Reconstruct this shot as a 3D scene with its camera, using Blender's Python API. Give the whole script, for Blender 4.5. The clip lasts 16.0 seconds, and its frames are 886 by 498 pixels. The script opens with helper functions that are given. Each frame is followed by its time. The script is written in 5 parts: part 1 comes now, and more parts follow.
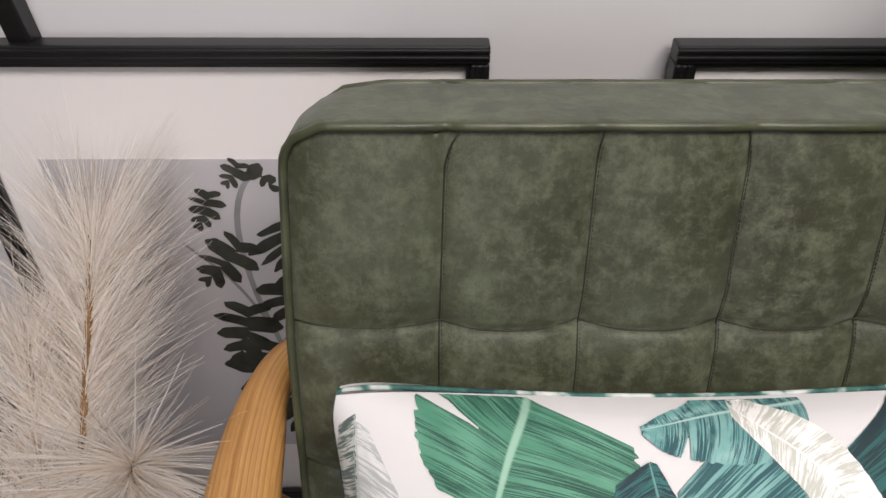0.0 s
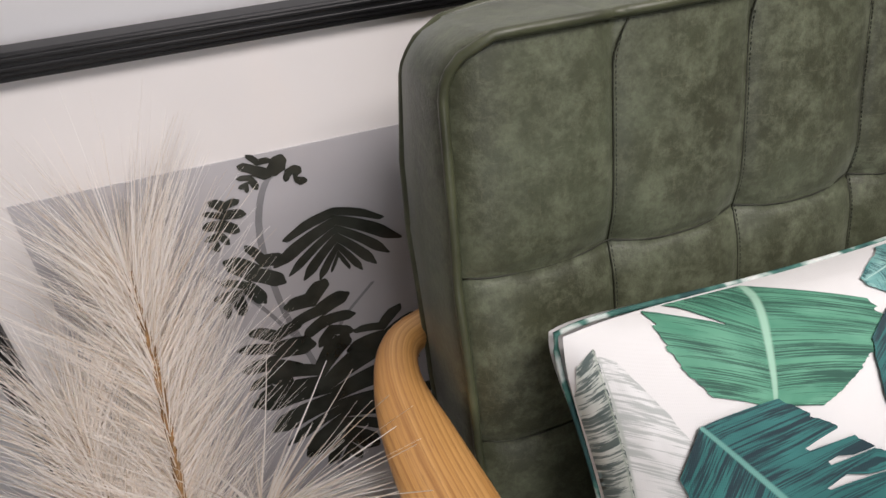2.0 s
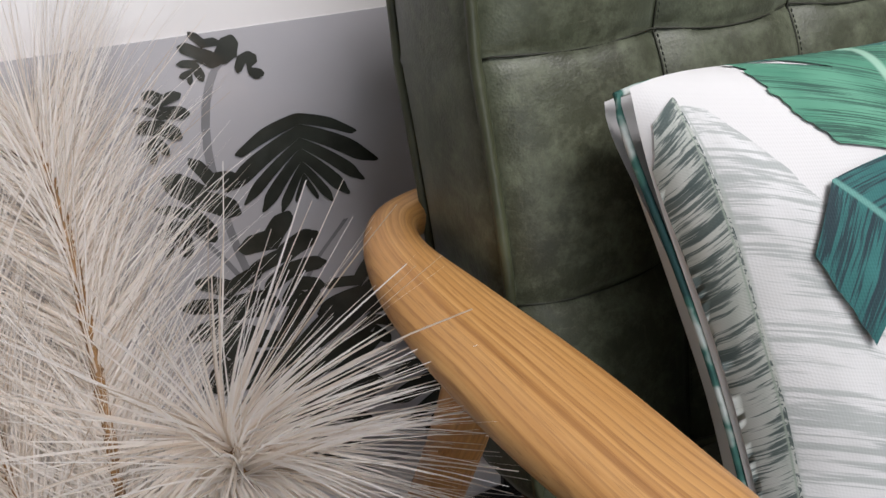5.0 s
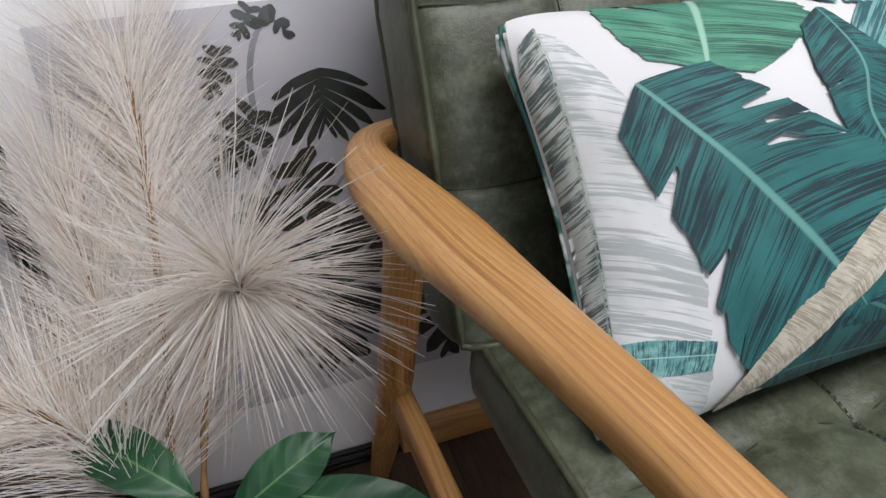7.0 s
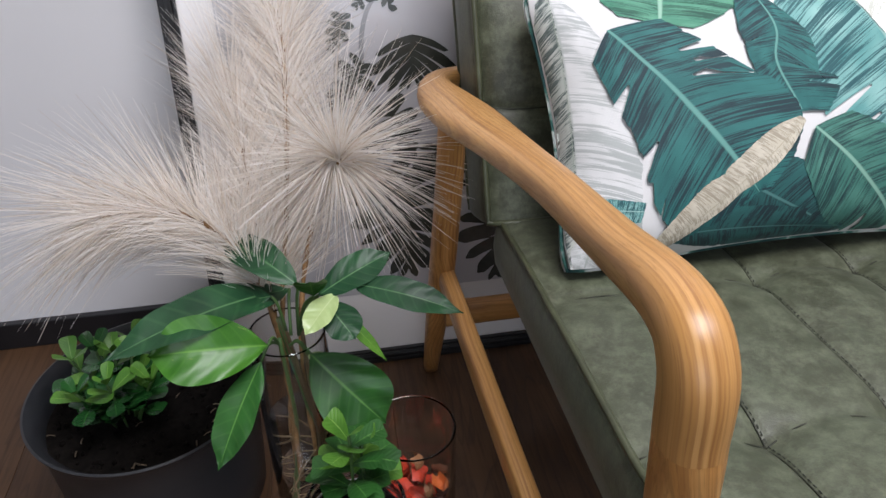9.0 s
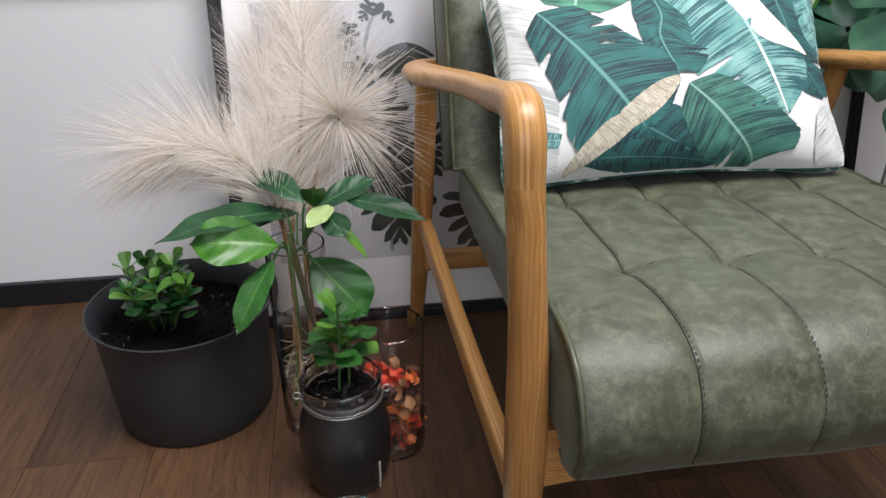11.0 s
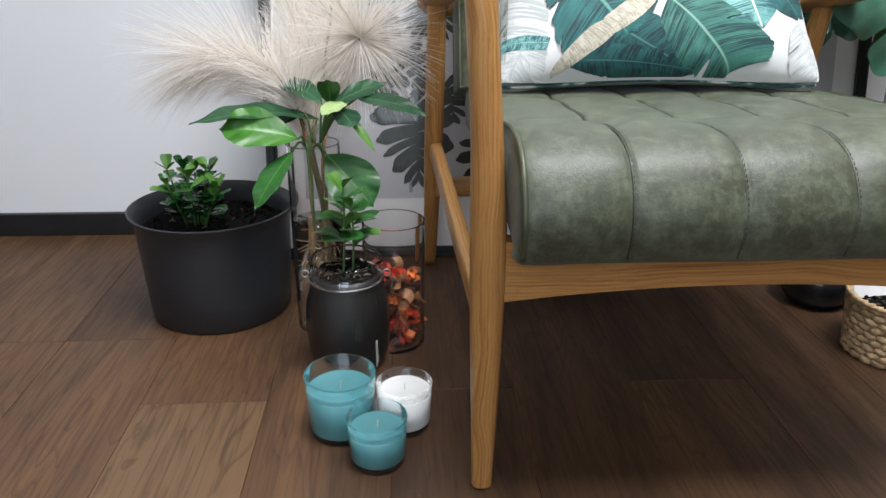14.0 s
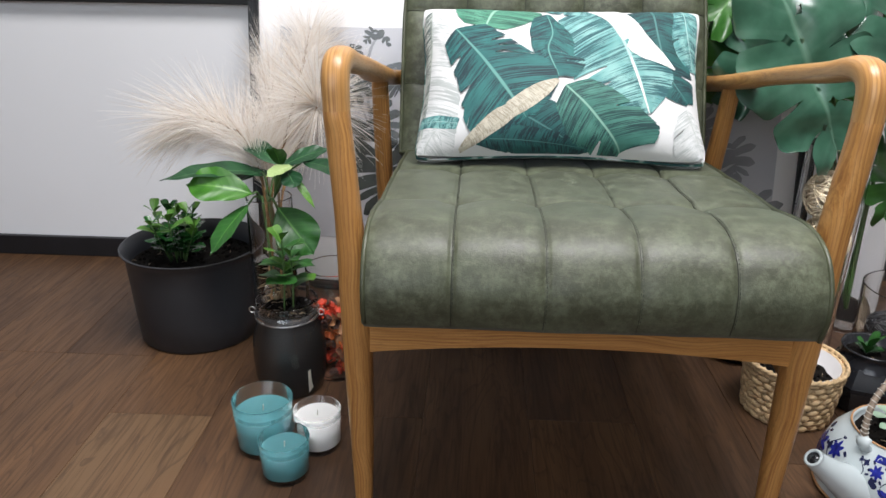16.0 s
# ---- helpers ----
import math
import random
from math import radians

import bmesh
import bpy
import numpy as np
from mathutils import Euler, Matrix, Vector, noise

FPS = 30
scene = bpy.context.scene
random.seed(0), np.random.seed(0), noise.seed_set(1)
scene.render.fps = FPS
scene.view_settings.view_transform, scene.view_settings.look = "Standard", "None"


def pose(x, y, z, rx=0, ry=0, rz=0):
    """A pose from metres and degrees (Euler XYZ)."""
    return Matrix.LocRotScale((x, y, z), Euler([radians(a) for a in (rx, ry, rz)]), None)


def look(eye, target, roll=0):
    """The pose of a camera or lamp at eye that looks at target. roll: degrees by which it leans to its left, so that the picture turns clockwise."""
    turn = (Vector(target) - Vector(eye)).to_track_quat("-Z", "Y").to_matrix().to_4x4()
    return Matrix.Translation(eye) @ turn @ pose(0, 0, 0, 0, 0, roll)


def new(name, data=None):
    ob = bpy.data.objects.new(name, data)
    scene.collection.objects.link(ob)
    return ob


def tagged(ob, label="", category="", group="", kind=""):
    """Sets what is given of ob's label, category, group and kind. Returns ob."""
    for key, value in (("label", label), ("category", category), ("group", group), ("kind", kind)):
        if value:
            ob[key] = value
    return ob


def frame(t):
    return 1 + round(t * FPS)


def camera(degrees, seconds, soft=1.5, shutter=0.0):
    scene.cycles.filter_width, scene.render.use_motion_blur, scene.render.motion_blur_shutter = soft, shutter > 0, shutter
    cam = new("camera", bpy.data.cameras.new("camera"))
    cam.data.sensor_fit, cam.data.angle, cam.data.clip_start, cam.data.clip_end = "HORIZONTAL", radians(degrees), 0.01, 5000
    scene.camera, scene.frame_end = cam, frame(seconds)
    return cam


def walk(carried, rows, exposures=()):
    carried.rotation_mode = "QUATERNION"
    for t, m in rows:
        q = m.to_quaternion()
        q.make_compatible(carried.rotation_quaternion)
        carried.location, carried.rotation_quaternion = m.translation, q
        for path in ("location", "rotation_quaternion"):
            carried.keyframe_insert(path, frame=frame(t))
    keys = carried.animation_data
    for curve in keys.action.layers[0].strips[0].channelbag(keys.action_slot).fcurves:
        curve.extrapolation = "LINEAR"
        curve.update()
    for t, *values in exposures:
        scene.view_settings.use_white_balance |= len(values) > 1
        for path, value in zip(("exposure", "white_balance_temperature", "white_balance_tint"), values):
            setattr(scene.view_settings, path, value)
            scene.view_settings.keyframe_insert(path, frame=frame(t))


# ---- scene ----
cam = camera(63.0, 16.0)
PATH = [
    (0, (-0.011, 0.062, 1.112), (0.017, 1.398, -0.376), 0.7),
    (0.5, (-0.103, 0.068, 1.122), (0.049, 1.398, -0.363), 0.9),
    (1, (-0.169, 0.086, 1.094), (0.082, 1.409, -0.386), 1.2),
    (1.5, (-0.216, 0.086, 1.07), (0.17, 1.39, -0.396), 1.5),
    (2, (-0.256, 0.102, 1.022), (0.267, 1.388, -0.417), 1.5),
    (2.5, (-0.286, 0.112, 0.967), (0.372, 1.372, -0.441), 1.8),
    (3, (-0.328, 0.102, 0.916), (0.385, 1.42, -0.409), 1.9),
    (3.5, (-0.335, 0.095, 0.862), (0.409, 1.472, -0.384), 1.8),
    (4, (-0.322, 0.101, 0.822), (0.431, 1.497, -0.396), 1.7),
    (4.2, (-0.312, 0.108, 0.807), (0.442, 1.506, -0.408), 1.7),
    (6.3, (-0.299, -0.02, 0.794), (0.342, 1.478, -0.366), -0.7),
    (6.5, (-0.297, -0.044, 0.801), (0.315, 1.461, -0.366), -0.9),
    (7, (-0.283, -0.116, 0.817), (0.252, 1.422, -0.343), -1.0),
    (7.5, (-0.273, -0.187, 0.834), (0.174, 1.379, -0.327), -1.2),
    (8, (-0.27, -0.259, 0.85), (0.105, 1.338, -0.294), -1.1),
    (8.5, (-0.277, -0.328, 0.853), (0.048, 1.297, -0.268), -0.6),
    (9, (-0.302, -0.403, 0.842), (-0.01, 1.241, -0.258), -0.6),
    (9.2, (-0.303, -0.443, 0.846), (-0.014, 1.211, -0.241), -0.7),
    (11.5, (-0.287, -0.757, 0.768), (-0.056, 1.029, -0.104), 0.7),
    (12, (-0.296, -0.798, 0.733), (-0.111, 1.005, -0.112), 1.3),
    (12.5, (-0.301, -0.829, 0.666), (-0.162, 0.98, -0.177), 1.0),
    (13, (-0.267, -0.863, 0.605), (-0.141, 0.96, -0.207), 0.9),
    (13.5, (-0.232, -0.881, 0.586), (-0.115, 0.951, -0.209), 0.4),
    (14, (-0.227, -0.907, 0.62), (-0.11, 0.934, -0.152), 0.5),
    (14.5, (-0.201, -0.953, 0.677), (-0.087, 0.895, -0.078), 0.5),
    (15, (-0.147, -0.983, 0.699), (-0.034, 0.869, -0.05), 0.7),
    (15.5, (-0.062, -1.005, 0.718), (-0.014, 0.849, -0.032), 0.7),
    (16, (0.016, -1.036, 0.748), (-0.063, 0.816, -0.002), 0.8),
]
walk(cam, [(t, look(eye, target, roll)) for t, eye, target, roll in PATH],
     [(0, -0.30, 6850, 19), (3.5, -0.14, 6620, 17), (7, -0.25, 6250, 15), (9, 0.01, 6280, 17), (11.5, 0.34, 6500, 14), (12.5, 0.42, 6480, 13), (13, 0.54, 6400, 12), (14, 0.58, 6180, 11), (16, 0.44, 6400, 13)])

# ---- world, light, exposure ----
world = bpy.data.worlds.new("world")
scene.world = world
world.use_nodes = True
wn = world.node_tree.nodes
sky = wn.new("ShaderNodeTexSky")
sky.sky_type, sky.sun_disc, sky.sun_elevation, sky.sun_rotation = "NISHITA", False, radians(40), radians(200)
world.node_tree.links.new(sky.outputs[0], wn["Background"].inputs[0])
wn["Background"].inputs[1].default_value = 0.1


def area_lamp(name, m, sx, sy, watts, colour):
    data = bpy.data.lights.new(name, "AREA")
    data.shape, data.size, data.size_y, data.energy, data.color = "RECTANGLE", sx, sy, watts, colour
    ob = new(name, data)
    ob.matrix_world = m
    return ob


# daylight through the wide window behind, and the ceiling panel
area_lamp("window_daylight", look((-0.7, -2.62, 1.55), (-0.4, 0.0, 0.5)), 1.8, 1.5, 15, (0.88, 0.965, 1.0))
area_lamp("ceiling_lamp", look((0.36, -0.50, 2.52), (0.36, -0.499, 0.0)), 1.4, 0.8, 65, (0.985, 0.98, 0.965))


# ---- materials ----
class Nodes:
    """A short hand for node materials."""

    def __init__(self, name, rough=0.5, metal=0.0, colour=(0.5, 0.5, 0.5)):
        self.mat = bpy.data.materials.new(name)
        self.mat.use_nodes = True
        self.tree = self.mat.node_tree
        self.bsdf = self.tree.nodes["Principled BSDF"]
        self.put("Roughness", rough), self.put("Metallic", metal), self.put("Base Color", colour)

    def put(self, socket, value):
        s = self.bsdf.inputs[socket]
        if hasattr(value, "links"):
            self.tree.links.new(value, s)
        else:
            s.default_value = (*value, 1) if isinstance(value, tuple) and len(value) == 3 and s.type == "RGBA" else value

    def node(self, kind, ins=None, **props):
        n = self.tree.nodes.new("ShaderNode" + kind)
        for k, v in props.items():
            setattr(n, k, v)
        for k, v in (ins or {}).items():
            if hasattr(v, "links"):
                self.tree.links.new(v, n.inputs[k])
            else:
                n.inputs[k].default_value = v
        return n

    def coords(self, which="Object", scale=(1, 1, 1), turn=(0, 0, 0), shift=None):
        c = self.node("TexCoord").outputs[which]
        ins = {"Vector": c, "Scale": scale, "Rotation": [radians(a) for a in turn]}
        if shift is not None:
            ins["Location"] = shift
        return self.node("Mapping", ins).outputs[0]

    def noise(self, vec, scale, detail=4.0, rough=0.55, distort=0.0):
        return self.node("TexNoise", {"Vector": vec, "Scale": scale, "Detail": detail, "Roughness": rough, "Distortion": distort}).outputs["Fac"]

    def ramp(self, fac, *stops):
        r = self.node("ValToRGB", {"Fac": fac})
        el = r.color_ramp.elements
        while len(el) < len(stops):
            el.new(0.5)
        for e, (p, c) in zip(el, stops):
            e.position, e.color = p, ((*c, 1) if isinstance(c, tuple) else (c, c, c, 1))
        return r.outputs[0]

    def mix(self, fac, a, b, how="MIX"):
        m = self.node("Mix", data_type="RGBA", blend_type=how)
        for s, v in ((m.inputs[0], fac), (m.inputs[6], a), (m.inputs[7], b)):
            if hasattr(v, "links"):
                self.tree.links.new(v, s)
            else:
                s.default_value = (*v, 1) if isinstance(v, tuple) else v
        return m.outputs[2]

    def math(self, op, a, b=0.0):
        return self.node("Math", {0: a, 1: b}, operation=op).outputs[0]

    def bump(self, height, strength=0.3, distance=0.002):
        self.put("Normal", self.node("Bump", {"Height": height, "Strength": strength, "Distance": distance}).outputs[0])


def leather_mat():
    n = Nodes("green_leather", 0.42)
    v = n.coords()
    big = n.noise(v, 8, 8, 0.70, 0.15)
    cloud = n.noise(v, 46, 10, 0.78, 0.1)
    scratch = n.noise(n.coords(scale=(90, 14, 14), turn=(20, 35, 15)), 2.4, 8, 0.80, 0.3)
    cross = n.noise(n.coords(scale=(16, 16, 110), turn=(-35, 10, 40)), 2.0, 8, 0.80, 0.3)
    c = n.ramp(big, (0.30, (0.026, 0.028, 0.0120)), (0.5, (0.044, 0.050, 0.0250)), (0.70, (0.068, 0.082, 0.047)))
    c = n.mix(n.ramp(cloud, (0.45, 0.0), (0.66, 0.70)), c, (0.142, 0.162, 0.101))
    c = n.mix(n.ramp(scratch, (0.57, 0.0), (0.72, 0.45)), c, (0.160, 0.160, 0.100))
    c = n.mix(n.ramp(cross, (0.58, 0.0), (0.72, 0.50)), c, (0.170, 0.172, 0.112))
    c = n.mix(n.ramp(n.noise(v, 21, 8, 0.74, 0.1), (0.50, 0.0), (0.74, 0.60)), c, (0.024, 0.026, 0.012))
    crackle = n.noise(v, 150, 8, 0.80, 0.3)
    c = n.mix(n.ramp(crackle, (0.52, 0.0), (0.72, 0.40)), c, (0.120, 0.136, 0.086))
    c = n.mix(n.ramp(crackle, (0.30, 0.40), (0.46, 0.0)), c, (0.020, 0.021, 0.010))
    n.put("Base Color", c)
    n.put("Roughness", n.ramp(cloud, (0.3, 0.42), (0.75, 0.62)))
    n.put("Specular IOR Level", 0.60), n.put("Sheen Weight", 0.12), n.put("Sheen Roughness", 0.5), n.put("Sheen Tint", (0.80, 0.88, 0.86))
    cells = n.node("TexVoronoi", {"Vector": v, "Scale": 620.0}).outputs["Distance"]
    n.bump(n.math("ADD", n.math("MULTIPLY", cells, 0.3), n.math("MULTIPLY", n.noise(v, 130, 4), 1.0)), 0.35, 0.0012)
    return n.mat


def wood_mat(name, axis, light=(0.59, 0.315, 0.102), dark=(0.270, 0.106, 0.028), mid=(0.480, 0.228, 0.064), drift_by=0.030, wobble=1.6):
    """Oiled ash: growth lines across the bar's section, drawn out along its length."""
    n = Nodes(name, 0.34)
    obj = n.coords()
    drift = n.node("TexNoise", {"Vector": obj, "Scale": 6.0, "Detail": 1.5}).outputs["Color"]
    drift = n.node("VectorMath", {0: drift, 1: (-0.5, -0.5, -0.5)}, operation="ADD").outputs[0]
    drift = n.node("VectorMath", {0: drift, "Scale": drift_by}, operation="SCALE").outputs[0]
    uv = n.node("SeparateXYZ", {0: n.node("VectorMath", {0: n.node("TexCoord").outputs["UV"], 1: drift}, operation="ADD").outputs[0]})
    run = n.node("SeparateXYZ", {0: obj}).outputs[axis]

    def streak(a, b, l):
        return n.node("CombineXYZ", {0: n.math("MULTIPLY", uv.outputs[0], a), 1: n.math("MULTIPLY", uv.outputs[1], b), 2: n.math("MULTIPLY", run, l)}).outputs[0]
    lines = n.noise(streak(330.0, 120.0, 2.6), 1.0, 3, 0.55, 0.2)
    figure = n.node("TexWave", {"Vector": streak(1.0, 0.45, 0.0), "Scale": 70.0, "Distortion": wobble, "Detail": 2.0, "Detail Scale": 10.0, "Detail Roughness": 0.6}, wave_type="BANDS", wave_profile="SAW").outputs["Fac"]
    pores = n.noise(streak(1500.0, 800.0, 55.0), 1.0, 2, 0.5)
    c = n.ramp(lines, (0.30, dark), (0.46, mid), (0.66, light))
    c = n.mix(n.ramp(figure, (0.0, 0.0), (0.62, 0.10), (0.90, 0.60), (1.0, 0.0)), c, (0.245, 0.108, 0.032))
    c = n.mix(n.ramp(pores, (0.30, 0.40), (0.45, 0.0)), c, (0.17, 0.075, 0.024))
    c = n.mix(n.ramp(n.noise(obj, 11, 4, 0.6), (0.35, 0.0), (0.75, 0.45)), c, (0.44, 0.215, 0.070))
    n.put("Base Color", c)
    n.put("Roughness", n.ramp(pores, (0.3, 0.44), (0.6, 0.30)))
    n.bump(n.math("ADD", n.math("MULTIPLY", lines, 0.5), n.math("MULTIPLY", pores, 0.6)), 0.05, 0.0004)
    return n.mat


def plank_mat():
    n = Nodes("dark_oak_plank", 0.42)
    rnd = n.node("ObjectInfo").outputs["Random"]
    shift = n.node("CombineXYZ", {0: n.math("MULTIPLY", rnd, 7.3), 1: n.math("MULTIPLY", rnd, 31.0), 2: n.math("MULTIPLY", rnd, 3.0)}).outputs[0]
    obj = n.node("TexCoord").outputs["Object"]
    base = n.node("VectorMath", {0: obj, 1: shift}, operation="ADD").outputs[0]
    figure = n.node("Mapping", {"Vector": base, "Scale": (13, 1.6, 5)}).outputs[0]
    pores = n.node("Mapping", {"Vector": base, "Scale": (150, 7.0, 40)}).outputs[0]
    swirl = n.noise(figure, 1.0, 3, 0.5, 1.1)
    rings = n.math("FRACT", n.math("MULTIPLY", swirl, 11.0))
    g = n.noise(pores, 1.0, 4, 0.6, 0.3)
    c = n.ramp(n.node("ObjectInfo").outputs["Color"], (0.0, (0.050, 0.0245, 0.0118)), (0.4, (0.073, 0.0365, 0.0172)), (0.72, (0.108, 0.057, 0.0270)), (1.0, (0.170, 0.104, 0.052)))
    c = n.mix(n.ramp(n.noise(n.node("Mapping", {"Vector": base, "Scale": (9, 1.6, 3)}).outputs[0], 1.0, 4, 0.6, 0.6), (0.40, 0.0), (0.70, 0.75)), c, (0.150, 0.076, 0.0340))
    c = n.mix(n.ramp(rings, (0.0, 0.48), (0.30, 0.0), (0.92, 0.0), (1.0, 0.48)), c, (0.028, 0.013, 0.007))
    c = n.mix(n.ramp(g, (0.36, 0.40), (0.52, 0.0)), c, (0.026, 0.012, 0.007))
    n.put("Base Color", c)
    n.put("Roughness", n.ramp(g, (0.3, 0.60), (0.7, 0.45)))
    n.put("Specular IOR Level", 0.4)
    n.bump(g, 0.25, 0.001)
    return n.mat


def plain(name, colour, rough=0.5, metal=0.0, vary=0.12, scale=14.0, relief=0.05, grain=220.0, coat=0.0):
    """A plain finish with soft blotches and a fine tooth."""
    n = Nodes(name, rough, metal)
    v = n.coords()
    dim = tuple(c * (1 - vary) for c in colour)
    lit = tuple(min(1, c * (1 + vary)) for c in colour)
    n.put("Base Color", n.ramp(n.noise(v, scale, 4), (0.3, dim), (0.7, lit)))
    if relief:
        n.bump(n.noise(v, grain, 3), relief, 0.001)
    n.put("Coat Weight", coat)
    return n.mat


def glass_mat(name, tint=(1, 1, 1), rough=0.0):
    n = Nodes(name, rough, 0, tint)
    n.put("Transmission Weight", 1.0), n.put("IOR", 1.46)
    return n.mat


LEATHER = leather_mat()
WOOD_Z = wood_mat("ash_upright", 2, drift_by=0.048, wobble=2.4)
WOOD_Y = wood_mat("ash_arm", 1, (0.57, 0.322, 0.114), (0.288, 0.128, 0.037), (0.466, 0.240, 0.074), 0.011, 0.7)
WOOD_X = wood_mat("ash_rail", 0)
PLANK = plank_mat()
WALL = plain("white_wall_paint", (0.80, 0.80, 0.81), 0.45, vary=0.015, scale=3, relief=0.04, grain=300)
# for the unseen walls only: dark grey to cut bounce and deepen shadows
BOUNCE_CUT_GREY = plain("unseen_wall_dim_grey", (0.20, 0.197, 0.195), 0.6, vary=0.03, scale=3, relief=0.04, grain=300)
CEIL = plain("ceiling_paint", (0.82, 0.82, 0.81), 0.7, vary=0.02)
BLACK = plain("black_lacquer", (0.007, 0.007, 0.008), 0.38, vary=0.2, relief=0.06)
SKIRT = plain("black_skirting", (0.012, 0.012, 0.014), 0.4, vary=0.2)
JOINT = plain("dark_joint", (0.045, 0.026, 0.017), 0.7)
MAT_BOARD = plain("white_mat_board", (0.84, 0.815, 0.80), 0.22, vary=0.012, scale=5, relief=0.02, coat=0.6)
PRINT_GREY = plain("grey_print_paper", (0.52, 0.51, 0.53), 0.22, vary=0.06, scale=7, relief=0.02, coat=0.6)
THREAD = plain("dark_thread", (0.022, 0.026, 0.018), 0.7)
PIPING = plain("leather_piping", (0.055, 0.062, 0.033), 0.42, vary=0.35, scale=30, relief=0.25, grain=300)
GLASS = glass_mat("clear_glass")


# ---- mesh helpers ----
def part(name, bm, material, parent=None, label="", smooth=True, sharp=None):
    """Links a bmesh as one mesh object, under a thing or a part."""
    me = bpy.data.meshes.new(name)
    bmesh.ops.recalc_face_normals(bm, faces=bm.faces)
    bm.to_mesh(me)
    bm.free()
    for m in material if isinstance(material, (list, tuple)) else [material]:
        me.materials.append(m)
    if smooth:
        me.shade_smooth()
        if sharp:
            me.set_sharp_from_angle(angle=radians(sharp))
    ob = new(name, me)
    if parent is not None:
        ob.parent = parent
        ob.matrix_parent_inverse = Matrix.Translation(-parent.location)
    if label:
        ob["label"] = label
    return ob


def thing(name, at, label, category, group=""):
    ob = new(name)
    ob.location = at
    ob.empty_display_size = 0.05
    return tagged(ob, label, category, group)


def box(x0, y0, z0, x1, y1, z1, bevel=0.002, bm=None, m=None, seg=2):
    b = bmesh.new()
    bmesh.ops.create_cube(b, size=1, matrix=Matrix.LocRotScale(((x0 + x1) / 2, (y0 + y1) / 2, (z0 + z1) / 2), None, (x1 - x0, y1 - y0, z1 - z0)))
    if bevel:
        bmesh.ops.bevel(b, geom=list(b.edges), offset=bevel, segments=seg, affect="EDGES", profile=0.5)
    if m is not None:
        bmesh.ops.transform(b, matrix=m, verts=b.verts)
    return join(bm, b)


def join(bm, b):
    if bm is None:
        return b
    me = bpy.data.meshes.new("tmp")
    b.to_mesh(me)
    b.free()
    bm.from_mesh(me)
    bpy.data.meshes.remove(me)
    return bm


def smooth_path(pts, n):
    """n points along a Catmull-Rom line through pts (tuples of any length)."""
    p = [np.array(q, float) for q in pts]
    p = [2 * p[0] - p[1]] + p + [2 * p[-1] - p[-2]]
    out = []
    for k in range(n):
        f = k / (n - 1) * (len(p) - 3)
        i = min(int(f), len(p) - 4)
        t = f - i
        a, b, c, d = p[i:i + 4]
        out.append(0.5 * (2 * b + (c - a) * t + (2 * a - 5 * b + 4 * c - d) * t * t + (3 * b - a - 3 * c + d) * t ** 3))
    return out


def tube(pts, n=24, ring=12, bm=None, up=(1, 0, 0), power=2.0, closed=False, caps=True):
    """A swept bar: each point is x, y, z, half width (along up), half height. power over 2 squares the section."""
    bm = bm or bmesh.new()
    path = smooth_path(pts, n) if not closed else [np.array(p, float) for p in pts]
    n = len(path)
    rings = []
    layer = bm.loops.layers.uv.verify()
    place = {}
    for k, q in enumerate(path):
        a, b = path[(k - 1) % n if closed else max(k - 1, 0)], path[(k + 1) % n if closed else min(k + 1, n - 1)]
        t = Vector(b[:3] - a[:3]).normalized()
        side = Vector(up) - t * t.dot(Vector(up))
        side = side.normalized() if side.length > 1e-4 else t.orthogonal().normalized()
        other = t.cross(side)
        r = []
        for j in range(ring):
            an = 2 * math.pi * j / ring
            c, s = math.cos(an), math.sin(an)
            c, s = math.copysign(abs(c) ** (2 / power), c), math.copysign(abs(s) ** (2 / power), s)
            r.append(bm.verts.new(Vector(q[:3]) + side * (c * q[3]) + other * (s * q[4])))
            place[r[-1]] = (c * q[3], s * q[4])
        rings.append(r)
    for k in range(n if closed else n - 1):
        a, b = rings[k], rings[(k + 1) % n]
        for j in range(ring):
            f = bm.faces.new((a[j], a[(j + 1) % ring], b[(j + 1) % ring], b[j]))
            for l in f.loops:
                l[layer].uv = place[l.vert]
    if caps and not closed:
        for r, q, way in ((rings[0], path[0], -1), (rings[-1], path[-1], 1)):
            bm.faces.new(r)
    return bm


def wire(pts, radius, n=24, ring=6, bm=None, closed=False):
    return tube([(*p, radius, radius) for p in pts], n, ring, bm, up=(0.3, 0.2, 0.9), closed=closed)


def lathe(profile, at=(0, 0, 0), ring=40, bm=None, squash=1.0):
    """Turns (radius, height) points round an upright axis."""
    bm = bm or bmesh.new()
    rings = []
    for r, z in profile:
        if r < 1e-5:
            rings.append([bm.verts.new((at[0], at[1], at[2] + z))])
        else:
            rings.append([bm.verts.new((at[0] + r * math.cos(2 * math.pi * k / ring), at[1] + squash * r * math.sin(2 * math.pi * k / ring), at[2] + z)) for k in range(ring)])
    for a, b in zip(rings, rings[1:]):
        for k in range(ring):
            l = (k + 1) % ring
            if len(a) == 1 and len(b) == 1:
                continue
            if len(a) == 1:
                bm.faces.new((a[0], b[l], b[k]))
            elif len(b) == 1:
                bm.faces.new((a[k], a[l], b[0]))
            else:
                bm.faces.new((a[k], a[l], b[l], b[k]))
    return bm


